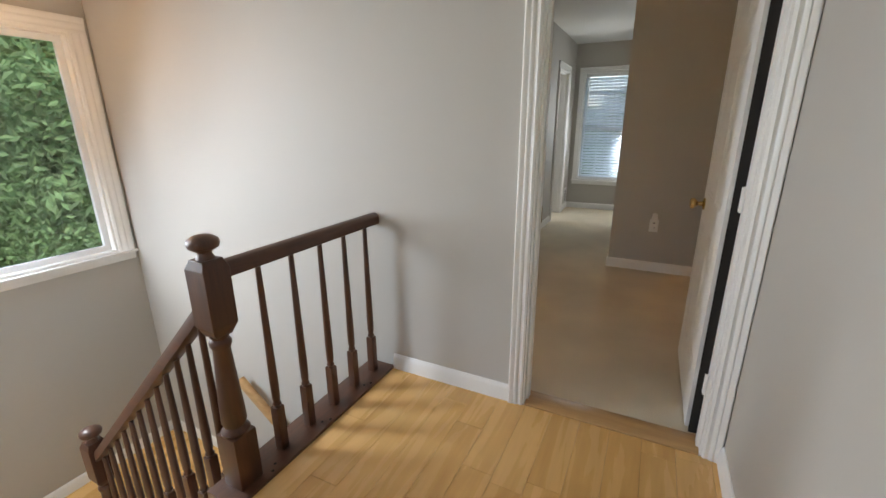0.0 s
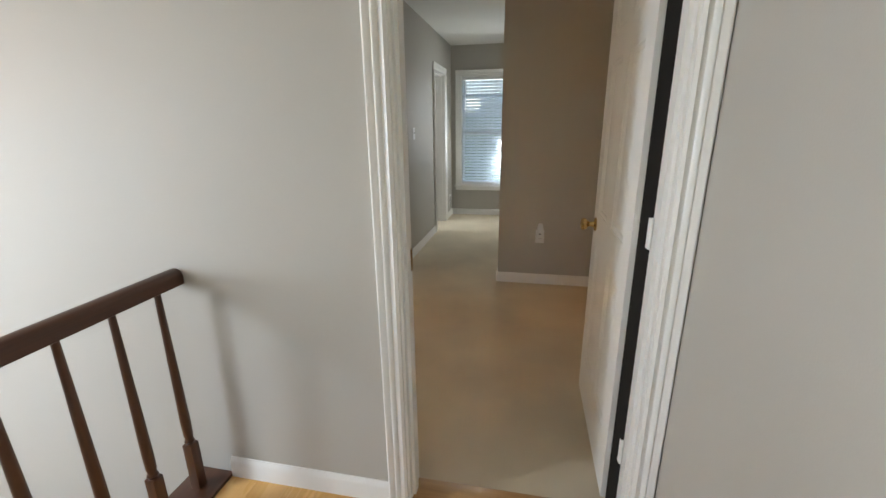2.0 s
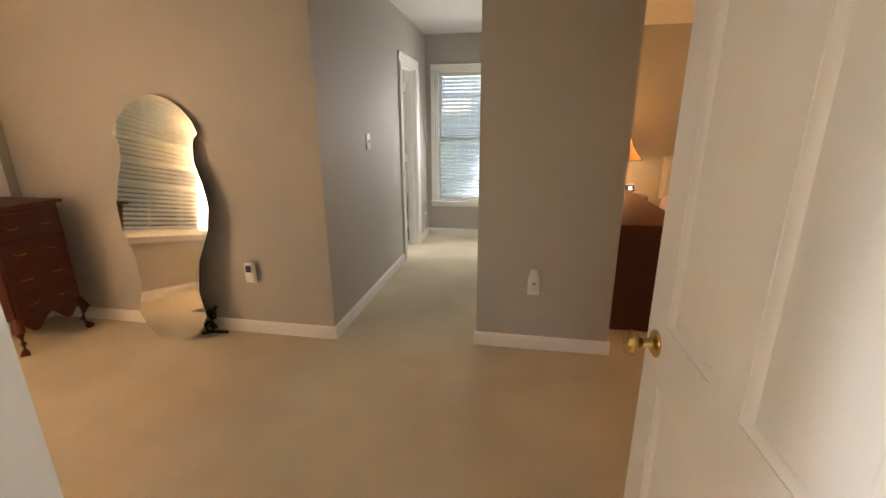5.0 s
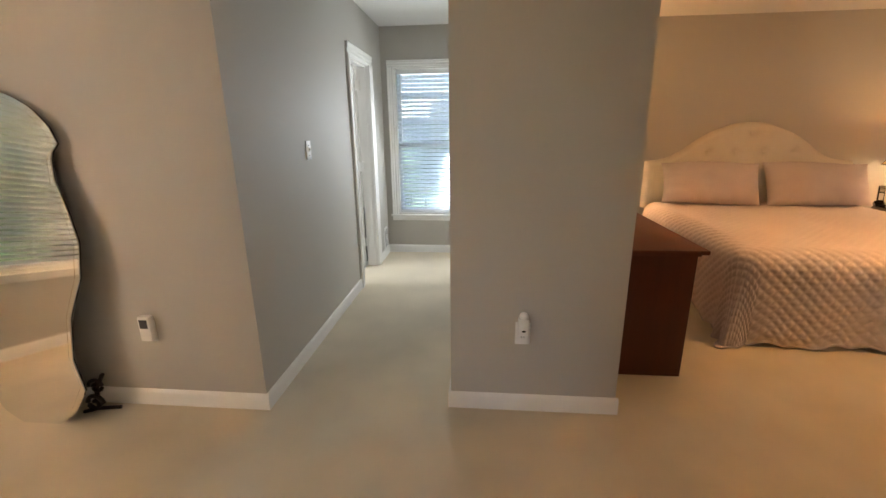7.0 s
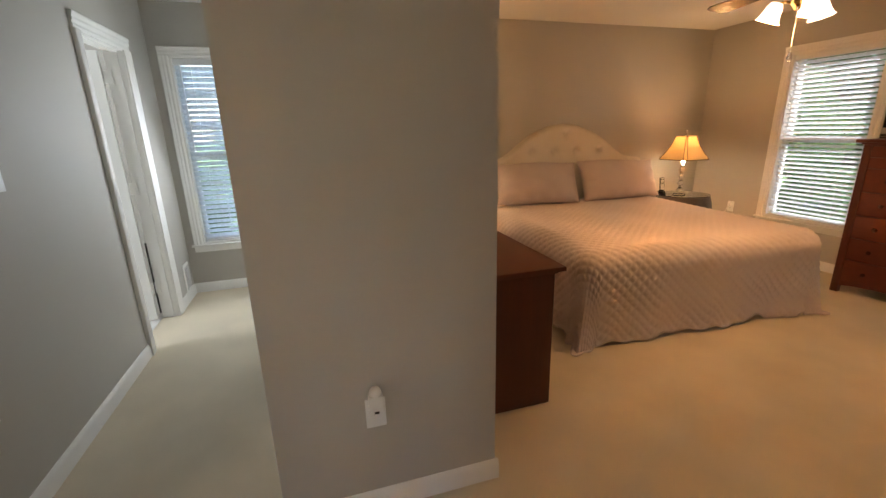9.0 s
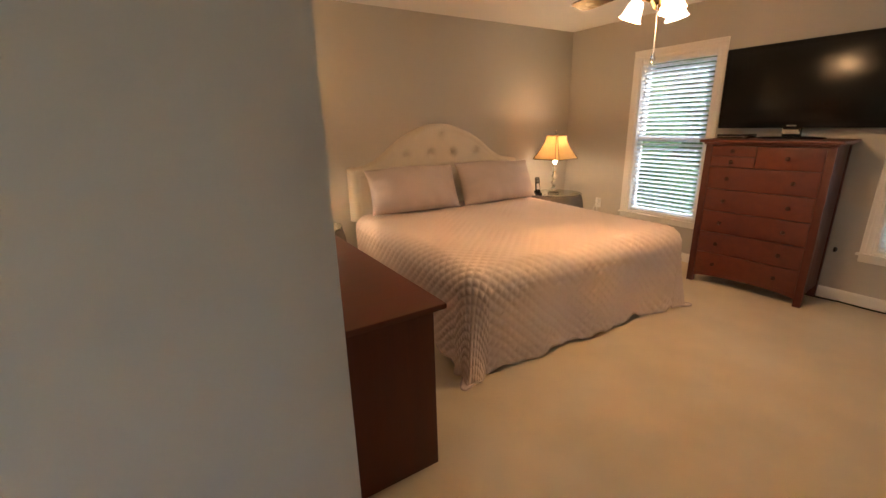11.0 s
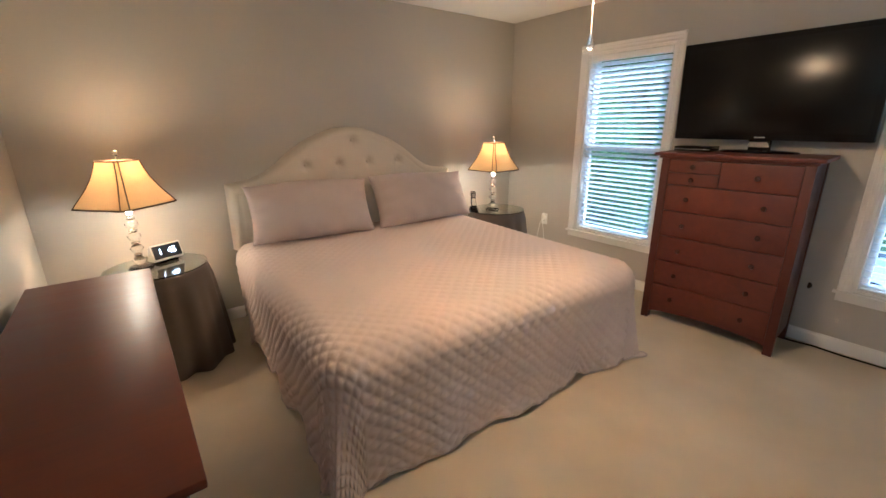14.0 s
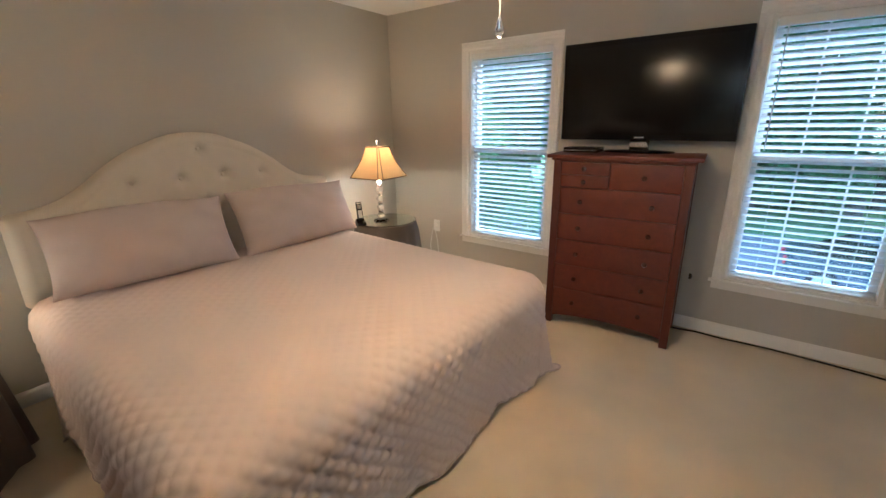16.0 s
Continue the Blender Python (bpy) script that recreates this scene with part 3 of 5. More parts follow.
frame_1 = door_frame("door_frame_1", (0.233, 1.67, 0), 0, 0.73, 2.03, 0.12, "white moulded bedroom door frame with a brass strike plate", 0.74, 0.80)
part("strike_plate", B(-0.365, -0.3625, 0.085, 0.1215, 0.875, 0.95), M_BRASS, frame_1, "worn brass strike plate")
# black strip in place of the dark hinge gap; shade put in as colour
part("hinge_gap_shade", B(0.330, 0.365, 0.1205, 0.126, 0.01, 2.03), M_GAP_SHADE, frame_1, "black strip standing in for the shade in the hinge gap")
door_1 = panel_door("door_1", (0.587, 1.825, 0.012), 90.4, 0.715, 2.01, "white six-panel bedroom door, standing wide open")
frame_2 = door_frame("door_frame_2", (-0.935, 6.04, 0), 90, 0.57, 1.96, 0.115, "white moulded bathroom door frame")
# the same painted shade, only in the lower part of this gap
part("hinge_gap_shade", B(0.266, 0.285, 0.1155, 0.121, 0.05, 0.62), M_GAP_SHADE, frame_2, "black strip standing in for the shade in the hinge gap")
door_2 = panel_door("door_2", (-1.07, 6.31, 0.012), 184, 0.57, 1.94, "white panelled bathroom door, standing open", knob=True)

# ---- stair rail ----
def baluster_mesh(h, low):
    """A turned stair spindle: square foot, ring, long taper."""
    s = 0.019
    bm = B(-s, s, -s, s, 0, low, bevel=0.003)
    lathe([(0.013, low - 0.001), (0.018, low + 0.012), (0.013, low + 0.022), (0.0165, low + 0.04), (0.0175, low + 0.10), (0.015, h * 0.6), (0.0105, h)], 10, bm)
    return bm


def newel(place, z_top, base_z, label):
    """A newel post: square foot, turned waist, square head with chamfered top and a mushroom cap."""
    n = thing("newel_post", (*place, base_z), label, "newel post")
    H = z_top - base_z
    s = 0.047
    part("foot", B(-s, s, -s, s, 0, H - 0.74, bevel=0.004), M_WALNUT, n)
    f0, f1 = H - 0.74, H - 0.35
    part("shaft", lathe([(0.048, f0), (0.05, f0 + 0.012), (0.036, f0 + 0.03), (0.043, f0 + 0.05), (0.041, f0 + 0.12), (0.032, f0 + 0.27), (0.029, f1 - 0.05), (0.036, f1 - 0.035), (0.036, f1 - 0.022), (0.028, f1 - 0.012), (0.034, f1 + 0.004)], 24), M_WALNUT, n)
    bm = bmesh.new()
    rings = []
    for r, z in ((0.03, f1), (s, f1 + 0.04), (s, H - 0.11), (0.036, H - 0.085), (0.036, H - 0.08)):
        rings.append([bm.verts.new((r * x, r * y, z)) for x, y in ((-1, -1), (1, -1), (1, 1), (-1, 1))])
    for a, b in zip(rings, rings[1:]):
        for k in range(4):
            bm.faces.new((a[k], a[(k + 1) % 4], b[(k + 1) % 4], b[k]))
    bm.faces.new(rings[-1])
    bm.faces.new(list(reversed(rings[0])))
    bmesh.ops.bevel(bm, geom=[e for e in bm.edges], offset=0.002, segments=1, affect="EDGES")
    part("head", bm, M_WALNUT, n)
    part("cap", lathe([(0.030, H - 0.08), (0.022, H - 0.066), (0.022, H - 0.058), (0.046, H - 0.042), (0.050, H - 0.028), (0.046, H - 0.016), (0.028, H - 0.004), (0.01, H)], 24), M_WALNUT, n)
    part("screw_plug", lathe([(0.009, 0), (0.009, 0.002)], 12, m=pose(-0.0525, 0.0, H - 0.16, 0, -90, 0)), M_BRONZE, n)
    return n


NX, NY = -0.955, 0.755
newel((NX, NY), 0.975, 0.014, "dark walnut newel post with a mushroom cap")
RISE, RUN = 1.25 / 7, 0.19
BX = NX - 6 * RUN - 0.08
newel((BX, NY), -0.20, -1.25, "dark walnut lower newel post on the landing")
plate = tagged(part("rail_plate", B(-1.035, -0.872, 0.655, 1.668, -0.02, 0.014, bevel=0.003), M_WALNUT_Y), "dark walnut floor plate under the balusters, with screw holes", "stair trim")
for y in (0.83, 0.86, 1.13, 1.16, 1.44, 1.47):
    part("screw_hole", lathe([(0.006, 0.0136), (0.006, 0.0146)], 10, m=pose(-0.91 + 0.02 * (int(y * 100) % 2), y, 0)), M_BLACK, plate)
RAILP = [(-0.030, 0.0), (-0.030, 0.030), (-0.024, 0.046), (-0.010, 0.054), (0.010, 0.054), (0.024, 0.046), (0.030, 0.030), (0.030, 0.0), (0.018, -0.006), (-0.018, -0.006)]
tagged(part("handrail", prism([(NX + a, 0.820 + b) for a, b in RAILP], NY + 0.052, 1.668, "y", bevel=0.002), M_WALNUT_Y), "dark walnut level handrail between newel and wall", "handrail")
first = None
for y in (0.942, 1.10, 1.262, 1.419, 1.58):
    if first is None:
        first = tagged(part("baluster", baluster_mesh(0.802, 0.20), M_WALNUT, None, "", (NX, y, 0.0135)), "dark turned walnut baluster on the floor plate", "baluster", "landing balusters")
    else:
        copy_thing(first, pose(NX, y, 0.0135))
# the flight that goes down to the landing
sl = RISE / RUN
sloped = bmesh.new()
x0, x1 = NX - 0.05, BX + 0.05
ends = []
for x in (x0, x1):
    zc = 0.68 + (x - x0) * sl
    ends.append([sloped.verts.new((x, NY + a, zc + b * 1.25)) for a, b in RAILP])
for k in range(len(RAILP)):
    sloped.faces.new((ends[0][k], ends[1][k], ends[1][(k + 1) % len(RAILP)], ends[0][(k + 1) % len(RAILP)]))
sloped.faces.new(ends[0])
sloped.faces.new(list(reversed(ends[1])))
bmesh.ops.recalc_face_normals(sloped, faces=sloped.faces)
tagged(part("handrail", sloped, M_WALNUT_X), "dark walnut sloping stair handrail", "handrail")
stairs = thing("staircase", (0, 0, 0), "wooden stair flight with white risers going down to the landing", "stairs", kind="structure")
for k in range(7):
    xt, zt = -1.0 - RUN * k, -RISE * k
    if k < 6:
        part("tread", B(xt - RUN - 0.0, xt + 0.025, -0.45, NY + 0.045, zt - RISE - 0.028, zt - RISE, bevel=0.006), M_PLANK, stairs)
    part("riser", B(xt - 0.012, xt, -0.45, NY + 0.03, zt - RISE + 0.001, zt - 0.029), M_TRIM, stairs)
part("stringer", prism([(-1.0, -0.02), (-1.0, -0.42), (BX, -1.25 - 0.25), (BX, -1.23)], NY - 0.02, NY + 0.028, "y"), M_WALL, stairs)
for k in range(6):
    for f in (0.28, 0.78):
        x = -1.0 - RUN * k - RUN * f
        zb = -RISE * (k + 1)
        ztop = 0.68 + (x - x0) * sl - 0.006
        tagged(part("baluster", baluster_mesh(ztop - zb, 0.16 + 0.08 * f), M_WALNUT, None, "", (x, NY, zb)), "dark turned walnut baluster standing on a stair tread", "baluster", "stair balusters")
# the second flight, under the hall
low = thing("lower_staircase", (0, 0, 0), "wooden lower stair flight along the grey wall", "stairs", kind="structure")
for k in range(6):
    xt, zt = -2.2 + RUN * k, -1.25 - RISE * (k + 1)
    part("tread", B(xt, xt + RUN, NY + 0.06, 1.668, zt - 0.03, zt), M_PLANK, low)
rail = thing("wall_handrail", (0, 0, 0), "worn brown wooden wall handrail with brackets", "handrail")
d = Vector((0.417, 0, -0.322)).normalized()
bm = bmesh.new()
ends = []
for s in (0.0, 1.9):
    c = Vector((-2.16, 1.61, -0.44)) + d * s
    ends.append([bm.verts.new(c + Vector((0.6 * b, a * 0.85, 0.8 * b))) for a, b in RAILP])
for k in range(len(RAILP)):
    bm.faces.new((ends[0][k], ends[1][k], ends[1][(k + 1) % len(RAILP)], ends[0][(k + 1) % len(RAILP)]))
bm.faces.new(ends[0])
bm.faces.new(list(reversed(ends[1])))
bmesh.ops.recalc_face_normals(bm, faces=bm.faces)
part("rail", bm, M_OAK, rail)
for s in (0.25, 1.4):
    c = Vector((-2.16, 1.61, -0.44)) + d * s
    part("bracket", tube([(c.x, 1.668, c.z - 0.05), (c.x, 1.63, c.z - 0.055), (c.x, 1.61, c.z - 0.004)], 0.006, 8), M_STEEL, rail)
# hanging lantern over the stair
lan = thing("pendant_lantern", (-2.62, 0.82, 1.5), "dark bronze hanging lantern over the stair", "pendant lamp")
part("tray", lathe([(0.02, -0.045), (0.05, -0.035), (0.075, -0.01), (0.125, 0.0), (0.13, 0.012), (0.11, 0.02)], 8), M_BRONZE, lan)
for k in range(6):
    a = 2 * math.pi * k / 6
    part("bar", tube([(0.05 * math.cos(a), 0.05 * math.sin(a), 0.015), (0.065 * math.cos(a), 0.065 * math.sin(a), 0.37)], 0.006, 6), M_BRONZE, lan)
part("canopy", lathe([(0.07, 0.36), (0.075, 0.375), (0.06, 0.45), (0.02, 0.47)], 12), M_BRONZE, lan)
part("rod", tube([(0, 0, 0.46), (0, 0, CEIL - 1.5)], 0.006, 6), M_BRONZE, lan)
part("candle", lathe([(0.011, 0.0), (0.011, 0.12)], 10), M_TRIM, lan)
part("bulb", lathe([(0.008, 0.12), (0.018, 0.15), (0.016, 0.17), (0.004, 0.20)], 10), M_BULB, lan)

# ---- hall floor strips ----
PL = {}
random.seed(4)
x = -0.884
while x < 0.670:
    w = min(0.127, 0.671 - x)
    y = -1.6 - random.random() * 0.7
    while y < 1.664:
        ln = random.choice((0.8, 1.0, 1.2))
        e = min(y + ln, 1.664)
        if e - y > 0.02 and e > -1.2:
            key = (round(w, 3), round(e - y, 3))
            if key not in PL:
                PL[key] = mesh_of("floor_strip", B(0.0004, w - 0.0004, 0.0004, e - y - 0.0004, -0.012, 0.0, bevel=0.0006, seg=1), M_PLANK)
            piece("floor_strip", PL[key], floor_hall, "", (x, y, 0))
        y = e
    x += w

# ---- bedroom furniture ----
def drawer_knob(m):
    return lathe([(0.009, 0), (0.007, 0.010), (0.013, 0.017), (0.016, 0.023), (0.013, 0.030), (0.005, 0.033)], 14, m=m)


def chest_of_drawers(place, turn, width, depth, height, rows, label, name="chest_of_drawers", category="chest of drawers", over=0.04, leg=0.10, post=0.05, solid=False):
    """A cabinet whose front looks along -y; rows of drawers as (z low, z high, [(x low, x high), ...]) in shares of the front."""
    c = thing(name, place, label, category, turn=turn)
    w, d = width / 2 - over, depth - over
    top = bmesh.new()
    box(top, -width / 2, width / 2, 0, depth, height - 0.024, height, bevel=0.006)
    box(top, -w - 0.012, w + 0.012, over - 0.014, depth, height - 0.040, height - 0.0245, bevel=0.004)
    part("top", top, M_CHERRY, c)
    zt = height - 0.0405
    for s in (-1, 1):
        x0, x1 = sorted((s * w, s * (w - post)))
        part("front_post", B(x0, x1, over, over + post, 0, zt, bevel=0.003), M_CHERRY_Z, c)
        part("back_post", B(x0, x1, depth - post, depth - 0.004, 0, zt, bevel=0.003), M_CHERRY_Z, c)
        y0, y1 = over + post, depth - post
        a, b = sorted((s * (w - 0.006), s * (w - 0.022)))
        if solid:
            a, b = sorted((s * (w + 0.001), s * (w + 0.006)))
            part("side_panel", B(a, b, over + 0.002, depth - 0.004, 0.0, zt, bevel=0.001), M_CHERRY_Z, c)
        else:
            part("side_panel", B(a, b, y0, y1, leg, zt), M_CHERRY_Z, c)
    part("back_panel", B(-w + post, w - post, depth - 0.02, depth - 0.01, leg, zt), M_CHERRY, c)
    part("bottom_panel", B(-w + post, w - post, over + 0.03, depth - 0.02, leg, leg + 0.015), M_CHERRY, c)
    fw = 2 * (w - post)
    # front rails between the drawers, and a shaped lower rail
    rail = bmesh.new()
    zs = sorted({r[0] for r in rows} | {r[1] for r in rows})
    part("top_rail", B(-w + post, w - post, over + 0.012, over + 0.03, zs[-1], zt), M_CHERRY, c)
    n = 16
    pts = [(-w + post, leg * 0.55)] + [(-w + post + fw * k / n, leg * (0.55 + 0.35 * math.sin(math.pi * k / n) ** 0.6)) for k in range(1, n)] + [(w - post, leg * 0.55), (w - post, zs[0]), (-w + post, zs[0])]
    prism(pts, over + 0.010, over + 0.03, "y", rail)
    part("bottom_rail", rail, M_CHERRY, c)
    inner = B(-w + post, w - post, over + 0.032, over + 0.036, zs[0], zs[-1])
    part("dust_board", inner, M_KNOB, c)
    for z0, z1, cols in rows:
        for a, b in cols:
            x0, x1 = -w + post + fw * a, -w + post + fw * b
            dr = part("drawer", B(x0 + 0.002, x1 - 0.002, over + 0.004, over + 0.03, z0 + 0.002, z1 - 0.002, bevel=0.003), M_CHERRY, c)
            span = x1 - x0
            for kx in ((0.5,) if span < fw * 0.7 else (0.2, 0.8)):
                part("knob", drawer_knob(pose(x0 + span * kx, over + 0.0045, (z0 + z1) / 2, 90, 0, 0)), M_KNOB, dr, "small dark wooden knob")
    return c


rows = [(0.10, 0.285, [(0, 1)]), (0.285, 0.468, [(0, 1)]), (0.468, 0.652, [(0, 1)]), (0.652, 0.838, [(0, 1)]), (0.838, 1.02, [(0, 1)]), (1.02, 1.105, [(0, 0.43)]), (1.105, 1.19, [(0, 0.43)]), (1.02, 1.1905, [(0.43, 1)])]
chest_of_drawers((4.293, 4.535, 0), -86.5, 0.91, 0.435, 1.238, rows, "tall cherry-red wooden chest of drawers with dark knobs")
rows = [(0.08, 0.30, [(0, 0.5), (0.5, 1)]), (0.30, 0.51, [(0, 0.5), (0.5, 1)]), (0.51, 0.70, [(0, 0.5), (0.5, 1)])]
chest_of_drawers((1.32, 5.18, 0), 90, 1.655, 0.462, 0.755, rows, "long low cherry-red wooden dresser against the wall", "dresser", "dresser", leg=0.08, solid=True)

# ---- television ----
tv = thing("television", (4.64, 4.505, 1.238), "large black flat-screen television standing on the chest", "television", turn=-90.6)
TV_TILT = pose(0, 0, 0.08, 2.4, 0, 0) @ Matrix.Translation((0, 0, -0.08))
part("casing", B(-0.54, 0.54, 0.0, 0.055, 0.078, 0.712, bevel=0.008), M_BLACK, tv).matrix_basis = TV_TILT
part("screen", B(-0.508, 0.508, -0.002, 0.004, 0.122, 0.682, bevel=0.001), M_SCREEN, tv, "glossy dark screen").matrix_basis = TV_TILT
part("back_cover", B(-0.40, 0.40, 0.055, 0.09, 0.14, 0.58, bevel=0.012), M_BLACK, tv).matrix_basis = TV_TILT
part("maker_badge", B(-0.03, 0.03, -0.0035, 0.0, 0.092, 0.102, bevel=0.001), M_STEEL, tv, "plain silver badge").matrix_basis = TV_TILT
part("neck", B(-0.06, 0.06, 0.01, 0.05, 0.012, 0.10, bevel=0.006), M_BLACK, tv)
part("trim", prism([(-0.062, 0.036), (0.062, 0.036), (0.05, 0.068), (-0.05, 0.068)], -0.004, 0.009, "y", bevel=0.002), M_STEEL, tv, "curved chrome trim")
part("foot", lathe([(0.17, 0.0), (0.175, 0.006), (0.165, 0.012), (0.06, 0.018)], 28, m=Matrix.Translation((0, 0.015, 0)) @ Matrix.Diagonal((1.3, 0.62, 1, 1))), M_BLACK, tv)
dvr = thing("cable_box", (4.45, 4.83, 1.238), "flat black cable box beside the television foot", "cable box", turn=-88)
part("case", B(-0.115, 0.115, 0, 0.17, 0.004, 0.036, bevel=0.004), M_BLACK, dvr)
part("front_trim", B(-0.113, 0.113, -0.002, 0.001, 0.014, 0.02), M_STEEL, dvr)
for x in (-0.09, 0.09):
    part("foot", lathe([(0.01, 0), (0.01, 0.005)], 8, m=pose(x, 0.05, 0)), M_BLACK, dvr)

# ---- the bed ----
BX0, BY0, BY1, BTOP = 2.765, 4.70, 6.66, 0.638
BED_TURN = -3.0
bed = thing("bed", (BX0, 5.687, 0), "king bed with tufted cream headboard and dark base", "bed", turn=BED_TURN)
HW = 0.93
part("box_spring", B(-HW + 0.11, HW - 0.11, BY0 + 0.14 - 5.68, BY1 - 5.68, 0.19, 0.36, bevel=0.02), M_MATTRESS, bed, "dark cloth box spring")
part("mattress", B(-HW + 0.10, HW - 0.10, BY0 + 0.13 - 5.68, BY1 - 5.68, 0.361, 0.57, bevel=0.09, seg=4), M_LINEN, bed, "thick pale mattress")
fr = bmesh.new()
for x in (-HW + 0.13, HW - 0.13):
    box(fr, x - 0.018, x + 0.018, BY0 + 0.1 - 5.68, BY1 + 0.03 - 5.68, 0.15, 0.188)
for y in (-0.85, 0.0, 0.85):
    box(fr, -HW + 0.149, HW - 0.149, y - 0.018, y + 0.018, 0.15, 0.186)
part("bed_frame", fr, M_BLACK, bed, "black steel bed frame")
for x in (-HW + 0.13, 0, HW - 0.13):
    for y in (-0.80, 0.9):
        part("leg", lathe([(0.028, 0.0), (0.028, 0.03), (0.016, 0.04), (0.016, 0.15)], 12, m=pose(x, y, 0)), M_BLACK, bed)

# headboard with a humped outline and button tufts
HBX = [0.0, 0.10, 0.17, 0.22, 0.27, 0.33, 0.42, 0.52, 0.60, 0.70, 0.80, 0.965]
HBZ = [1.418, 1.411, 1.396, 1.375, 1.356, 1.336, 1.285, 1.218, 1.150, 1.088, 1.054, 1.034]
BUTTONS = [(0, 1.315), (-0.39, 1.14), (-0.13, 1.14), (0.13, 1.14), (0.40, 1.14), (-0.53, 0.972), (-0.26, 0.972), (0.0, 0.972), (0.27, 0.972), (0.53, 0.972)]


def headboard_mesh():
    nx, nz = 150, 70
    u = np.linspace(-0.965, 0.965, nx)
    top = np.interp(np.abs(u), HBX, HBZ)
    ker = np.ones(5) / 5
    top = np.concatenate([top[:2], np.convolve(top, ker, "valid"), top[-2:]])
    v = np.linspace(0, 1, nz)
    X, V = np.meshgrid(u, v)
    Z = 0.55 + V * (top[None, :] - 0.55)
    edge = np.minimum(np.minimum((0.965 - np.abs(X)), (top[None, :] - Z)), 0.05)
    Y = -0.085 * np.sqrt(np.clip(1 - (1 - edge / 0.05) ** 2, 0, 1)) ** 0.7
    # a piped border just inside the edge
    dist = np.minimum(0.965 - np.abs(X), top[None, :] - Z)
    Y += 0.004 * np.exp(-((dist - 0.075) / 0.006) ** 2)
    for bx, bz in BUTTONS:
        r = np.hypot(X - bx, Z - bz)
        Y += 0.030 * np.exp(-(r / 0.034) ** 2)
        for a in (35, 145, 215, 325, 90, 270):
            dx, dz = math.cos(radians(a)), math.sin(radians(a))
            al = (X - bx) * dx + (Z - bz) * dz
            ac = -(X - bx) * dz + (Z - bz) * dx
            Y += 0.007 * np.exp(-(ac / 0.009) ** 2) * np.clip(1 - al / 0.09, 0, 1) * (al > 0)
    return grid_mesh("headboard", X, Y, Z, M_LINEN), top, u


hb_me, hb_top, hb_u = headboard_mesh()
hb = piece("headboard", hb_me, bed, "cream linen tufted headboard with a curved top", (0, 6.80 - 5.68, 0))
outline = [(float(a), float(b)) for a, b in zip(hb_u[::5], hb_top[::5])] + [(0.965, float(hb_top[-1])), (0.965, 0.55), (-0.965, 0.55)]
part("back_board", prism(outline, 0.0, 0.035, "y"), M_LINEN, hb)
for bx, bz in BUTTONS:
    part("button", lathe([(0.011, 0), (0.012, 0.004), (0.009, 0.009), (0.003, 0.011)], 12, m=pose(bx, -0.058, bz, 90, 0, 0)), M_LINEN, hb)
for x in (-0.9, 0.9):
    part("headboard_leg", B(x - 0.03, x + 0.03, 6.815 - 5.68, 6.833 - 5.68, 0.0, 0.60), M_BLACK, bed)


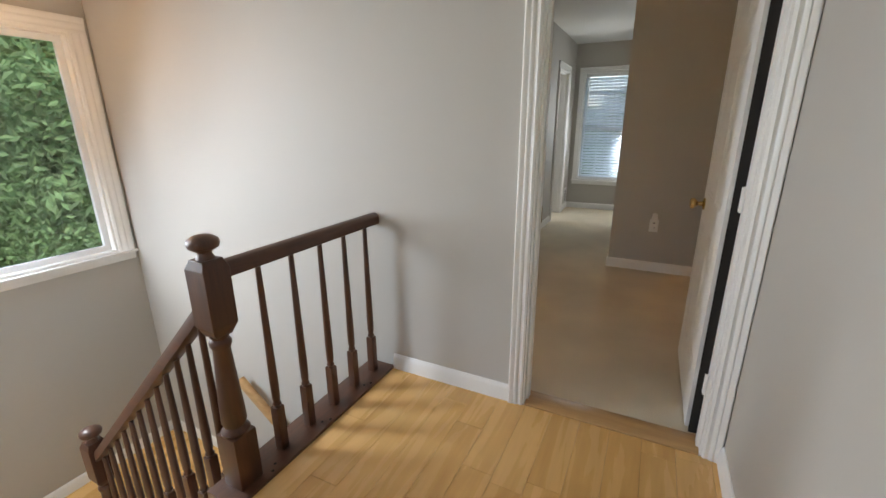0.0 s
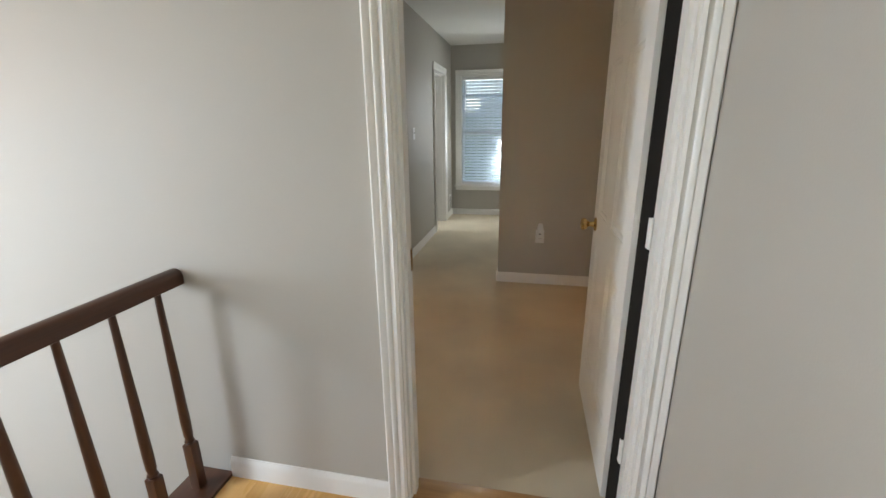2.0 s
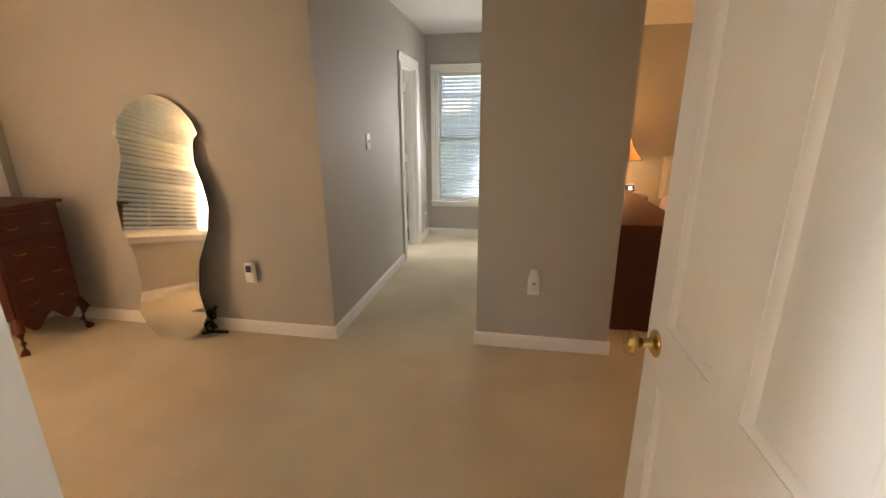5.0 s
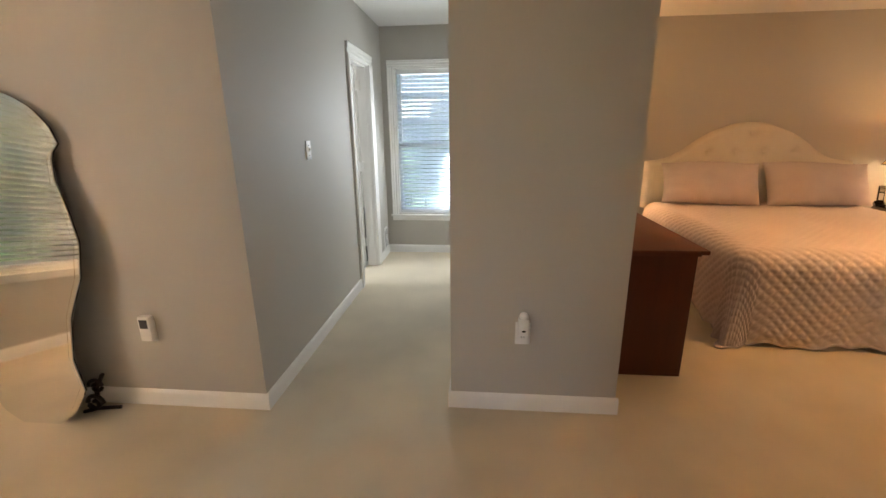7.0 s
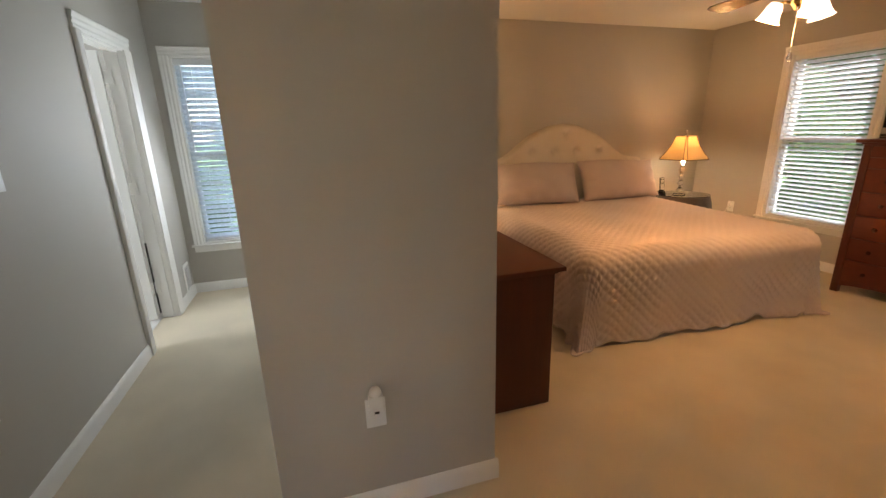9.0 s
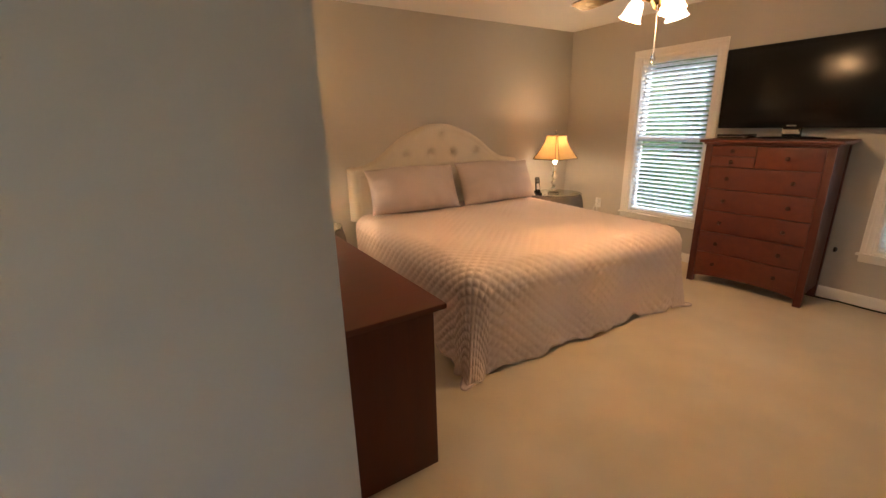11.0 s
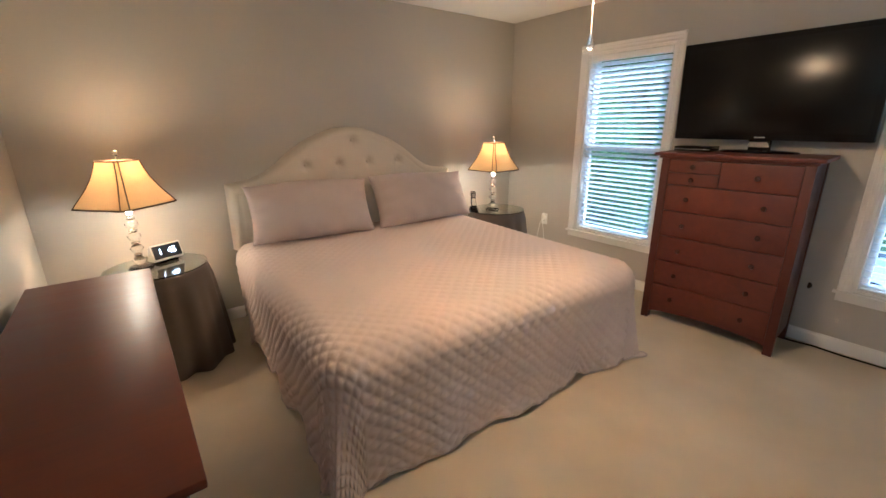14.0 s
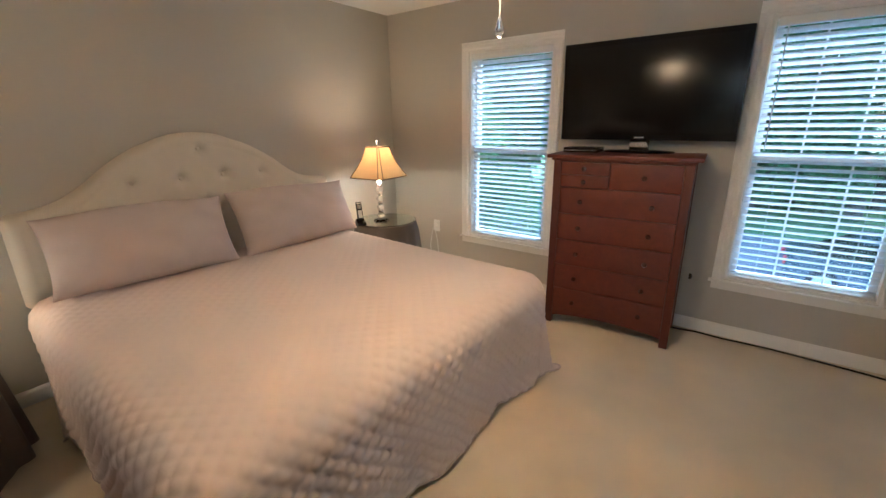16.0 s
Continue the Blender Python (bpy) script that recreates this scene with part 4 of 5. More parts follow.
def bedspread_mesh():
    """A quilted cover over the mattress, hanging on three sides with soft folds."""
    hw, r, drop = 0.985, 0.13, 0.595
    step = 0.0075
    u = np.arange(-hw - drop, hw + drop + step / 2, step)
    y_head, y_foot = 6.60, BY0 + 0.02
    v = np.arange(y_foot - drop, y_head + step / 2, step)
    U, V = np.meshgrid(u, v)
    a = np.sign(U) * np.maximum(np.abs(U) - (hw - r), 0)
    b = np.minimum(V - (y_foot + r), 0)
    cheb = (np.abs(a) ** 4 + np.abs(b) ** 4) ** 0.25
    hyp = np.hypot(a, b) + 1e-9
    dx, dy = a / hyp, b / hyp
    corner = np.clip(2 * np.minimum(np.abs(dx), np.abs(dy)), 0, 1.41)
    full = drop + r
    s = cheb * (1 + 0.08 * corner ** 2)
    arc = r * math.pi / 2
    ang = np.clip(s / r, 0, math.pi / 2)
    out = r * np.sin(ang)
    down = np.where(s < arc, r * (1 - np.cos(ang)), r + s - arc)
    hang = np.clip((s - arc) / (full - arc), 0, 1.3)
    along = np.where(np.abs(a) > np.abs(b), V, U)
    theta = np.arctan2(np.abs(b), np.abs(a) + 1e-6)
    wave = 0.5 * np.sin(along * 9.3 + 0.6) + 0.35 * np.sin(along * 16.1 + 1.7) + 0.25 * np.sin(along * 5.1 + 2.0)
    flat = np.abs(np.cos(2 * theta)) ** 0.5
    fold = np.cos(theta * 8 + 0.5) * np.sqrt(np.clip(1 - flat ** 2, 0, 1))
    out = out + hang ** 1.2 * (-0.005 + 0.030 * wave * flat + 0.03 * fold + 0.055 * corner)
    down = down + hang * 0.018 * np.sin(along * 12.2 + 0.4) * flat - 0.03 * hang * (np.abs(a) > np.abs(b)) * (1 - corner)
    # the hem hangs lowest at the two foot corners and swings up in scallops between them
    away = np.where(np.abs(a) > np.abs(b), V - y_foot, hw - np.abs(U))
    rise = 1 - np.exp(-np.maximum(away, 0) / 0.22)
    down = down - hang ** 1.5 * rise * (0.042 + 0.022 * np.sin(along * 14.5 + 0.8) + 0.012 * np.sin(along * 31.0))
    X = np.clip(U, -(hw - r), hw - r) + dx * out
    Y = np.maximum(V, y_foot + r) + dy * out
    # raised puffs on a diagonal lattice, softer on the worn middle
    c = 0.037
    p, q = (U + V) / c * 0.5, (U - V) / c * 0.5
    puff = (np.abs(np.sin(math.pi * p)) * np.abs(np.sin(math.pi * q))) ** 0.8
    amp = 0.0092 * (0.36 + 0.64 * np.clip(cheb / 0.12, 0, 1))
    sag = 0.006 * np.sin(U * 2.3 + 1) * np.sin(V * 3.1) + 0.003 * np.sin(U * 9 + V * 4)
    Z = BTOP - down + sag * np.exp(-(cheb / 0.06) ** 2)
    nz = np.clip(1 - s / arc, 0, 1)
    no = 1 - nz
    Z = np.maximum(Z + puff * amp * nz, 0.008 + 0.004 * puff)
    X += dx * puff * amp * no
    Y += dy * puff * amp * no
    hem = [(X[k, 0], Y[k, 0], Z[k, 0]) for k in range(len(v) - 1, -1, -3)] + [(X[0, k], Y[0, k], Z[0, k]) for k in range(3, len(u), 3)] + [(X[k, -1], Y[k, -1], Z[k, -1]) for k in range(3, len(v), 3)]
    return grid_mesh("bedspread", X, Y, Z, M_SHEET), hem


spread_me, hem_line = bedspread_mesh()
spread = tagged(new("bedspread", spread_me), "pale mauve quilted bedspread with a scalloped hem draped over the bed", "bedspread")
spread.matrix_basis = pose(BX0, 5.687, 0, 0, 0, BED_TURN) @ Matrix.Translation((0, -5.68, 0))
part("hem_binding", tube(hem_line, 0.0055, 6), M_PILLOW, spread, "mauve stitched hem binding")


def pillow_mesh(w, h, t, seed):
    n, m = 70, 46
    rnd = np.random.RandomState(seed)
    ph = rnd.rand(6) * 6
    a = np.linspace(-1, 1, n)
    b = np.linspace(-1, 1, m)
    A, Bq = np.meshgrid(a, b)
    ear = np.abs(A * Bq) ** 5
    X = A * w / 2 * (1 - 0.045 * (1 - Bq ** 2) - 0.03 * np.abs(Bq) ** 3 + 0.04 * ear)
    Z = Bq * h / 2 * (1 - 0.03 * (1 - A ** 2) - 0.10 * np.abs(A) ** 3 + 0.09 * ear)
    Z += 0.012 * np.sin(A * 2.4 + ph[3]) * (Bq > 0) * Bq + 0.010 * A * (1 if seed == 1 else -1) * (Bq > 0) * Bq
    T = t / 2 * ((1 - np.abs(A) ** 2.8).clip(0) ** 0.55) * ((1 - np.abs(Bq) ** 2.4).clip(0) ** 0.55)
    T *= 1 + 0.10 * np.sin(A * 2.1 + ph[4]) - 0.10 * Bq
    T += 0.010 * np.sin(A * 7 + ph[0]) * np.sin(Bq * 5 + ph[1]) * (1 - A ** 2) * (1 - Bq ** 2)
    rim_fold = np.exp(-((1 - np.abs(A)) / 0.22) ** 2) * (1 - Bq ** 2)
    T += 0.011 * np.sin(Bq * 11 + 3 * np.abs(A) + ph[2]) * rim_fold * (1 - np.abs(A)) * 4
    rim_fold = np.exp(-((1 - np.abs(Bq)) / 0.35) ** 2) * (1 - A ** 2)
    T += 0.007 * np.sin(A * 17 + 2 * Bq + ph[5]) * rim_fold * (1 - np.abs(Bq)) * 3
    T += 0.0014 * np.sin(A * w * 180 + Bq * h * 180) * (1 - A ** 4)
    T = T.clip(0)
    me = bpy.data.meshes.new("pillow")
    front = np.stack([X, -T - 0.002, Z], -1).reshape(-1, 3)
    back = np.stack([X, T + 0.002, Z], -1).reshape(-1, 3)
    idx = np.arange(n * m).reshape(m, n)
    f = np.stack([idx[:-1, :-1], idx[:-1, 1:], idx[1:, 1:], idx[1:, :-1]], -1).reshape(-1, 4)
    rim = np.concatenate([idx[0, :], idx[1:, -1], idx[-1, -2::-1], idx[-2:0:-1, 0]])
    k = n * m
    side = [(int(rim[i]), int(rim[i] + k), int(rim[(i + 1) % len(rim)] + k), int(rim[(i + 1) % len(rim)])) for i in range(len(rim))]
    me.from_pydata(np.concatenate([front, back]).tolist(), [], f.tolist() + (f[:, ::-1] + k).tolist() + side)
    me.materials.append(M_PILLOW)
    me.shade_smooth()
    return me


for x, y, z, lean, seed in ((2.365, 6.50, 0.845, -24, 1), (3.30, 6.45, 0.84, -24, 2)):
    p = tagged(new("pillow", pillow_mesh(0.89, 0.43, 0.235, seed)), "plump mauve pillow in a woven case leaning on the headboard", "pillow", "pillows on the bed")
    p.matrix_basis = pose(x, y, z, lean, 1.5 if seed == 1 else -1, BED_TURN)


# ---- bedside tables and lamps ----
def side_table(place, label, seed):
    t = thing("bedside_table", place, label, "bedside table", "bedside tables")
    part("pedestal", lathe([(0.20, 0.0), (0.20, 0.02), (0.03, 0.03), (0.03, 0.60), (0.24, 0.605), (0.24, 0.618)], 20), M_OAK, t)
    na, nz = 220, 40
    ang = np.linspace(0, 2 * math.pi, na)
    h = np.concatenate([np.linspace(0, 1, 8), np.linspace(1, 2, nz)[1:]])
    A, Hh = np.meshgrid(ang, h)
    rt = 0.262
    g = np.clip(Hh - 1, 0, 1)
    fold = np.sin(A * 11 + seed + 0.8 * np.sin(A * 3 + seed)) * 0.6 + np.sin(A * 17 + 2 * seed) * 0.3
    R = np.where(Hh < 1, Hh * rt, rt + 0.012 * np.minimum(g * 8, 1) + g ** 0.8 * (0.055 + 0.030 * fold))
    Z = np.where(Hh < 1, 0.622, 0.622 - g * (0.615 + 0.004 * fold))
    me = grid_mesh("tablecloth", R * np.cos(A), R * np.sin(A), Z, M_TAUPE)
    piece("tablecloth", me, t, "dark taupe satin cloth in deep folds to the floor")
    part("glass_top", lathe([(0.268, 0.624), (0.271, 0.627), (0.268, 0.630)], 48), M_TABLEGLASS, t, "round clear glass top")
    return t


side_table((1.36, 6.47, 0), "round bedside table under a taupe floor-length cloth", 1)
side_table((4.16, 6.42, 0), "round bedside table with a dark cloth and glass top", 4)


def table_lamp(place, turn):
    """A lamp on a stem of crystal balls, with a cut-corner bell shade."""
    l = thing("table_lamp", place, "lit table lamp with crystal-ball stem and amber bell shade", "table lamp", "bedside lamps", turn)
    part("base", lathe([(0.062, 0.0), (0.064, 0.008), (0.058, 0.018), (0.02, 0.022)], 8), M_CRYSTAL, l, "faceted crystal base")
    z = 0.026
    for k in range(4):
        part("crystal_ball", lathe([(0.010, z), (0.026, z + 0.008), (0.034, z + 0.022), (0.034, z + 0.030), (0.026, z + 0.044), (0.010, z + 0.052)], 10), M_CRYSTAL, l, "faceted clear crystal ball")
        z += 0.053
        part("crystal_disc", lathe([(0.012, z), (0.022, z + 0.004), (0.022, z + 0.014), (0.012, z + 0.018)], 12), M_CRYSTAL, l)
        z += 0.0195
    part("stem", tube([(0, 0, z), (0, 0, 0.645)], 0.006, 8), M_STEEL, l)
    part("bulb", lathe([(0.013, 0.33), (0.014, 0.35), (0.028, 0.385), (0.030, 0.41), (0.020, 0.435), (0.004, 0.444)], 16), M_BULB, l)
    sh = bmesh.new()
    seams = []
    rings = []
    prof = [(0.0, 0.182), (0.02, 0.172), (0.06, 0.148), (0.10, 0.126), (0.15, 0.103), (0.20, 0.087), (0.245, 0.076)]
    for z, r in prof:
        c = r * 0.84
        ring = [(r, -c), (r, c), (c, r), (-c, r), (-r, c), (-r, -c), (-c, -r), (c, -r)]
        if not seams:
            seams = [[] for _ in ring]
        for k, p in enumerate(ring):
            seams[k].append((p[0], p[1], 0.385 + z))
        rings.append([sh.verts.new((p[0], p[1], 0.385 + z)) for p in ring])
    for a, b in zip(rings, rings[1:]):
        for k in range(8):
            sh.faces.new((a[k], a[(k + 1) % 8], b[(k + 1) % 8], b[k]))
    shade = part("shade", sh, M_SHADE, l, "amber fabric bell shade with cut corners")
    for s in seams:
        part("piping", tube(s, 0.0035, 6), M_PIPING, shade)
    for pos in (0, -1):
        loop = [s[pos] for s in seams]
        part("piping", tube(loop + [loop[0]], 0.005, 6), M_PIPING, shade)
    sp = bmesh.new()
    for k in range(4):
        a = math.pi * k / 2
        tube([(0, 0, 0.622), (0.076 * math.cos(a), 0.076 * math.sin(a), 0.627)], 0.0018, 5, sp)
    part("spider", sp, M_STEEL, shade)
    part("finial", lathe([(0.006, 0.645), (0.010, 0.650), (0.006, 0.656), (0.015, 0.668), (0.012, 0.680), (0.003, 0.686)], 12), M_CRYSTAL, l, "clear crystal finial")
    return l


table_lamp((*LAMPS[0], 0.630), 42)
table_lamp((*LAMPS[1], 0.630), 3)

# clock and telephone
ck = thing("desk_clock", (1.42, 6.545, 0.630), "small black digital clock showing the time in white digits", "clock", turn=24)
part("body", prism([(-0.022, 0.012), (0.035, 0.012), (0.03, 0.022), (0.004, 0.088), (-0.006, 0.088), (-0.028, 0.020)], -0.068, 0.068, "x", bevel=0.002), M_VINYL, ck, "white clock case")
part("stand", B(-0.045, 0.045, -0.02, 0.035, 0.0, 0.013, bevel=0.003), M_BLACK, ck)
tilt = math.degrees(math.atan2(0.022, 0.068))
ck.scale = (1.3, 1.3, 1.3)
face = part("face", B(-0.062, 0.062, -0.002, 0.0, -0.031, 0.031), M_DIAL, ck, "dark clock face")
face.matrix_basis = pose(0, -0.0185, 0.054, -tilt, 0, 0)
txt = bpy.data.curves.new("digits", "FONT")
txt.body, txt.size, txt.align_x, txt.align_y, txt.extrude = "1  45", 0.040, "CENTER", "CENTER", 0.0004
txt.materials.append(M_DIGITS)
tmp = new("digits_text", txt)
dg = bpy.data.meshes.new_from_object(tmp.evaluated_get(bpy.context.evaluated_depsgraph_get()))
bpy.data.objects.remove(tmp)
dig = piece("digits", dg, face, "white digits")
dig.matrix_basis = pose(0, -0.003, 0, 90, 0, 0)
ph = thing("cordless_phone", (3.90, 6.46, 0.630), "black cordless telephone upright in its cradle", "telephone", turn=-25)
part("cradle", prism([(-0.04, 0), (0.045, 0), (0.045, 0.02), (0.02, 0.05), (-0.005, 0.03), (-0.04, 0.022)], -0.035, 0.035, "x", bevel=0.003), M_BLACK, ph)
hs = part("handset", B(-0.024, 0.024, -0.014, 0.014, 0.0, 0.165, bevel=0.008), M_BLACK, ph)
hs.matrix_basis = pose(0, 0.0, 0.028, -14, 0, 0)
part("display", B(-0.016, 0.016, -0.0152, -0.0138, 0.105, 0.14), M_STEEL, hs, "silver display")
part("keypad", B(-0.016, 0.016, -0.0152, -0.0138, 0.03, 0.095), M_TILE, hs)
part("ear_trim", B(-0.02, 0.02, -0.0150, -0.0136, 0.146, 0.158, bevel=0.0005), M_STEEL, hs)

# ---- ceiling fan with three lamps ----
fan = thing("ceiling_fan", (*FAN, 0), "brass and white ceiling fan with three lit bell glass shades", "ceiling fan")
part("ceiling_rose", lathe([(0.03, 2.345), (0.06, 2.36), (0.075, 2.409)], 24), M_BRASS, fan)
part("rod", tube([(0, 0, 2.18), (0, 0, 2.36)], 0.012, 10), M_BRASS, fan)
part("motor_housing", lathe([(0.05, 2.04), (0.11, 2.055), (0.135, 2.09), (0.13, 2.14), (0.09, 2.175), (0.03, 2.19)], 32), M_BRASS, fan)
part("light_kit", lathe([(0.01, 1.945), (0.03, 1.955), (0.05, 1.99), (0.045, 2.04)], 24), M_BRASS, fan)
for k in range(5):
    a = radians(72 * k + 81)
    bl = prism([(0.17, -0.05), (0.60, -0.068), (0.64, -0.05), (0.64, 0.05), (0.60, 0.068), (0.17, 0.05)], -0.004, 0.004, "z")
    ob = part("blade", bl, M_KNOB, fan, "dark wooden fan blade")
    ob.matrix_basis = pose(0, 0, 2.105, 0, 0, math.degrees(a)) @ pose(0, 0, 0, 11, 0, 0)
    part("blade_arm", B(0.10, 0.20, -0.018, 0.018, -0.009, -0.0045), M_BRASS, ob)
for k in range(3):
    a = radians(120 * k - 5)
    ca, sa = math.cos(a), math.sin(a)
    part("lamp_arm", tube([(0.03 * ca, 0.03 * sa, 1.99), (0.08 * ca, 0.08 * sa, 2.01), (0.11 * ca, 0.11 * sa, 1.99)], 0.007, 8), M_BRASS, fan)
    bm = bmesh.new()
    steps = 28
    rings = []
    for r, z in ((0.020, 0.048), (0.030, 0.043), (0.040, 0.018), (0.046, -0.013), (0.052, -0.039), (0.060, -0.048)):
        rings.append([bm.verts.new((r * (1 + (0.06 * math.cos(7 * 2 * math.pi * j / steps) if z < -0.035 else 0)) * math.cos(2 * math.pi * j / steps), r * (1 + (0.06 * math.cos(7 * 2 * math.pi * j / steps) if z < -0.035 else 0)) * math.sin(2 * math.pi * j / steps), z)) for j in range(steps)])
    for p, q in zip(rings, rings[1:]):
        for j in range(steps):
            bm.faces.new((p[j], q[j], q[(j + 1) % steps], p[(j + 1) % steps]))
    sh = part("glass_shade", bm, M_FROST, fan, "glowing frosted bell glass shade")
    sh.matrix_basis = pose(0.125 * ca, 0.125 * sa, 1.965, 0, 0, 0) @ Matrix.Rotation(radians(-22), 4, Vector((-sa, ca, 0)))
part("pull_chain", tube([(-0.055, -0.02, 1.96), (-0.06, -0.028, 1.735)], 0.0015, 6), M_VINYL, fan)
part("pull_ball", lathe([(0.004, 1.69), (0.012, 1.70), (0.014, 1.712), (0.010, 1.724), (0.004, 1.745)], 12, m=pose(-0.06, -0.028, 0)), M_CRYSTAL, fan)

# ---- leaning mirror ----
mz = [0.0, 0.06, 0.18, 0.34, 0.55, 0.75, 0.92, 1.06, 1.20, 1.30, 1.335, 1.36, 1.44, 1.52, 1.575, 1.60]
mw = [0.10, 0.19, 0.255, 0.215, 0.235, 0.315, 0.335, 0.305, 0.262, 0.262, 0.275, 0.305, 0.272, 0.20, 0.11, 0.02]
zz = np.linspace(0, 1.60, 90)
ww = np.interp(zz, mz, mw)
zz = zz * 0.98
right = [(float(a), float(b)) for a, b in zip(ww, zz)]
left = [(-a, b) for a, b in reversed(right)]
mirror = thing("floor_mirror", (-2.0, 3.742, 0.0), "frameless wavy-edged standing mirror leaning on the wall", "mirror")
holder = part("mirror_back", prism([(a * 0.99, 0.006 + b * 0.995) for a, b in right + left], 0.0065, 0.016, "y"), M_BLACK, mirror)
glassy = part("mirror_glass", prism(right + left, 0.0, 0.006, "y"), M_MIRROR, mirror, "clear silvered glass with a bevelled edge")
for ob in (holder, glassy):
    ob.matrix_basis = pose(0, 0, 0.003, -6.2, 0, 0)
inner = [(a * 0.93, 0.03 + b * 0.965) for a, b in right + left]
bevelled = part("bevel_line", prism(inner, -0.0012, -0.0002, "y"), M_MIRROR, glassy)
# wrought scroll foot behind the mirror
def spiral(x, y, z, r, sx):
    return [(x + sx * r * (1 - k / 26) * math.cos(k * 0.42), y, z + r * (1 - k / 26) * math.sin(k * 0.42)) for k in range(20)]


scr = bmesh.new()
tube(spiral(-1.80, 3.84, 0.055, 0.05, 1), 0.011, 7, scr)
tube(spiral(-1.79, 3.86, 0.14, 0.042, -1), 0.010, 7, scr)
tube([(-1.86, 3.83, 0.010), (-1.79, 3.85, 0.02), (-1.70, 3.88, 0.010)], 0.010, 7, scr)
tube([(-1.79, 3.85, 0.02), (-1.80, 3.865, 0.12), (-1.76, 3.88, 0.20)], 0.010, 7, scr)
tagged(part("scroll_stand", scr, M_BRONZE), "dark wrought-iron scroll stand behind the mirror foot", "stand")

# ---- bureau by the west wall ----
bu = thing("bureau", (-2.98, 3.60, 0), "brown cherry bureau on curved cabriole legs with brass pulls", "bureau", turn=90)
part("body", B(-0.20, 0.20, -0.22, 0.22, 0.22, 0.90, bevel=0.006), M_CHERRY, bu)
part("top", B(-0.225, 0.225, -0.245, 0.23, 0.901, 0.925, bevel=0.006), M_CHERRY, bu)
n = 14
pts = [(-0.20, 0.221)] + [(-0.20 + 0.4 * k / n, 0.17 + 0.045 * math.cos(4 * math.pi * k / n)) for k in range(n + 1)] + [(0.20, 0.221)]
part("apron", prism(pts, -0.222, -0.20, "y"), M_CHERRY, bu)
for z0, z1 in ((0.24, 0.40), (0.40, 0.56), (0.56, 0.72), (0.72, 0.88)):
    dr = part("drawer", B(-0.185, 0.185, -0.232, -0.2195, z0 + 0.004, z1 - 0.004, bevel=0.004), M_CHERRY, bu)
    for x in (-0.09, 0.09):
        part("pull", tube([(x - 0.03, -0.232, (z0 + z1) / 2), (x - 0.028, -0.246, (z0 + z1) / 2 - 0.012), (x + 0.028, -0.246, (z0 + z1) / 2 - 0.012), (x + 0.03, -0.232, (z0 + z1) / 2)], 0.003, 6), M_BRASS, dr, "brass bail pull")
for sx in (-1, 1):
    for sy in (-1, 1):
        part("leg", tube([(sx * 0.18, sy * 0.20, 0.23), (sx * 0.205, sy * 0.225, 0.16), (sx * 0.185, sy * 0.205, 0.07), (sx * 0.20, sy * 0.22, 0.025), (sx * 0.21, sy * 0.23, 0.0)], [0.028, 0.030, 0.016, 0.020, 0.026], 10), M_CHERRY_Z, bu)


# ---- floor lamp in the alcove corner ----
fl = thing("floor_lamp", (-2.97, 2.04, 0), "lit brass floor lamp with a plain fabric shade in the corner", "floor lamp")
part("base", lathe([(0.14, 0.0), (0.14, 0.015), (0.05, 0.03), (0.014, 0.045)], 28), M_BRASS, fl)
part("pole", tube([(0, 0, 0.04), (0, 0, 1.30)], 0.011, 10), M_BRASS, fl)
part("bulb", lathe([(0.013, 1.30), (0.026, 1.34), (0.024, 1.365), (0.006, 1.385)], 14), M_BULB, fl)
bm = bmesh.new()
hoops = [[bm.verts.new((r * math.cos(2 * math.pi * k / 28), r * math.sin(2 * math.pi * k / 28), z)) for k in range(28)] for r, z in ((0.20, 1.27), (0.13, 1.52))]
for k in range(28):
    bm.faces.new((hoops[0][k], hoops[0][(k + 1) % 28], hoops[1][(k + 1) % 28], hoops[1][k]))
part("shade", bm, M_SHADE_PALE, fl, "pale fabric drum shade")


# ---- wall fittings ----
def outlet(place, turn, label, plug=None):
    o = thing("wall_outlet", place, label, "outlet", "wall outlets", turn)
    part("plate", B(-0.036, 0.036, -0.006, 0, -0.058, 0.058, bevel=0.003), M_VINYL, o)
    for z in (-0.02, 0.02):
        so = part("socket", B(-0.017, 0.017, -0.008, -0.0061, z - 0.014, z + 0.014, bevel=0.0008), M_VINYL, o)
        for x in (-0.006, 0.006):
            part("slot", B(x - 0.001, x + 0.001, -0.0084, -0.0078, z - 0.002, z + 0.006), M_BLACK, so)
    return o


def freshener(place, turn):
    f = thing("air_freshener", place, "white plug-in air freshener in the wall outlet", "air freshener", "plug-ins", turn)
    part("body", B(-0.025, 0.025, -0.048, -0.0085, -0.012, 0.078, bevel=0.009), M_VINYL, f)
    part("dome", lathe([(0.020, 0), (0.022, 0.012), (0.016, 0.022), (0.006, 0.026)], 14, m=pose(0, -0.028, 0.077)), M_VINYL, f)
    part("vent", B(-0.008, 0.008, -0.0492, -0.0478, 0.012, 0.02), M_BLACK, f)
    return f


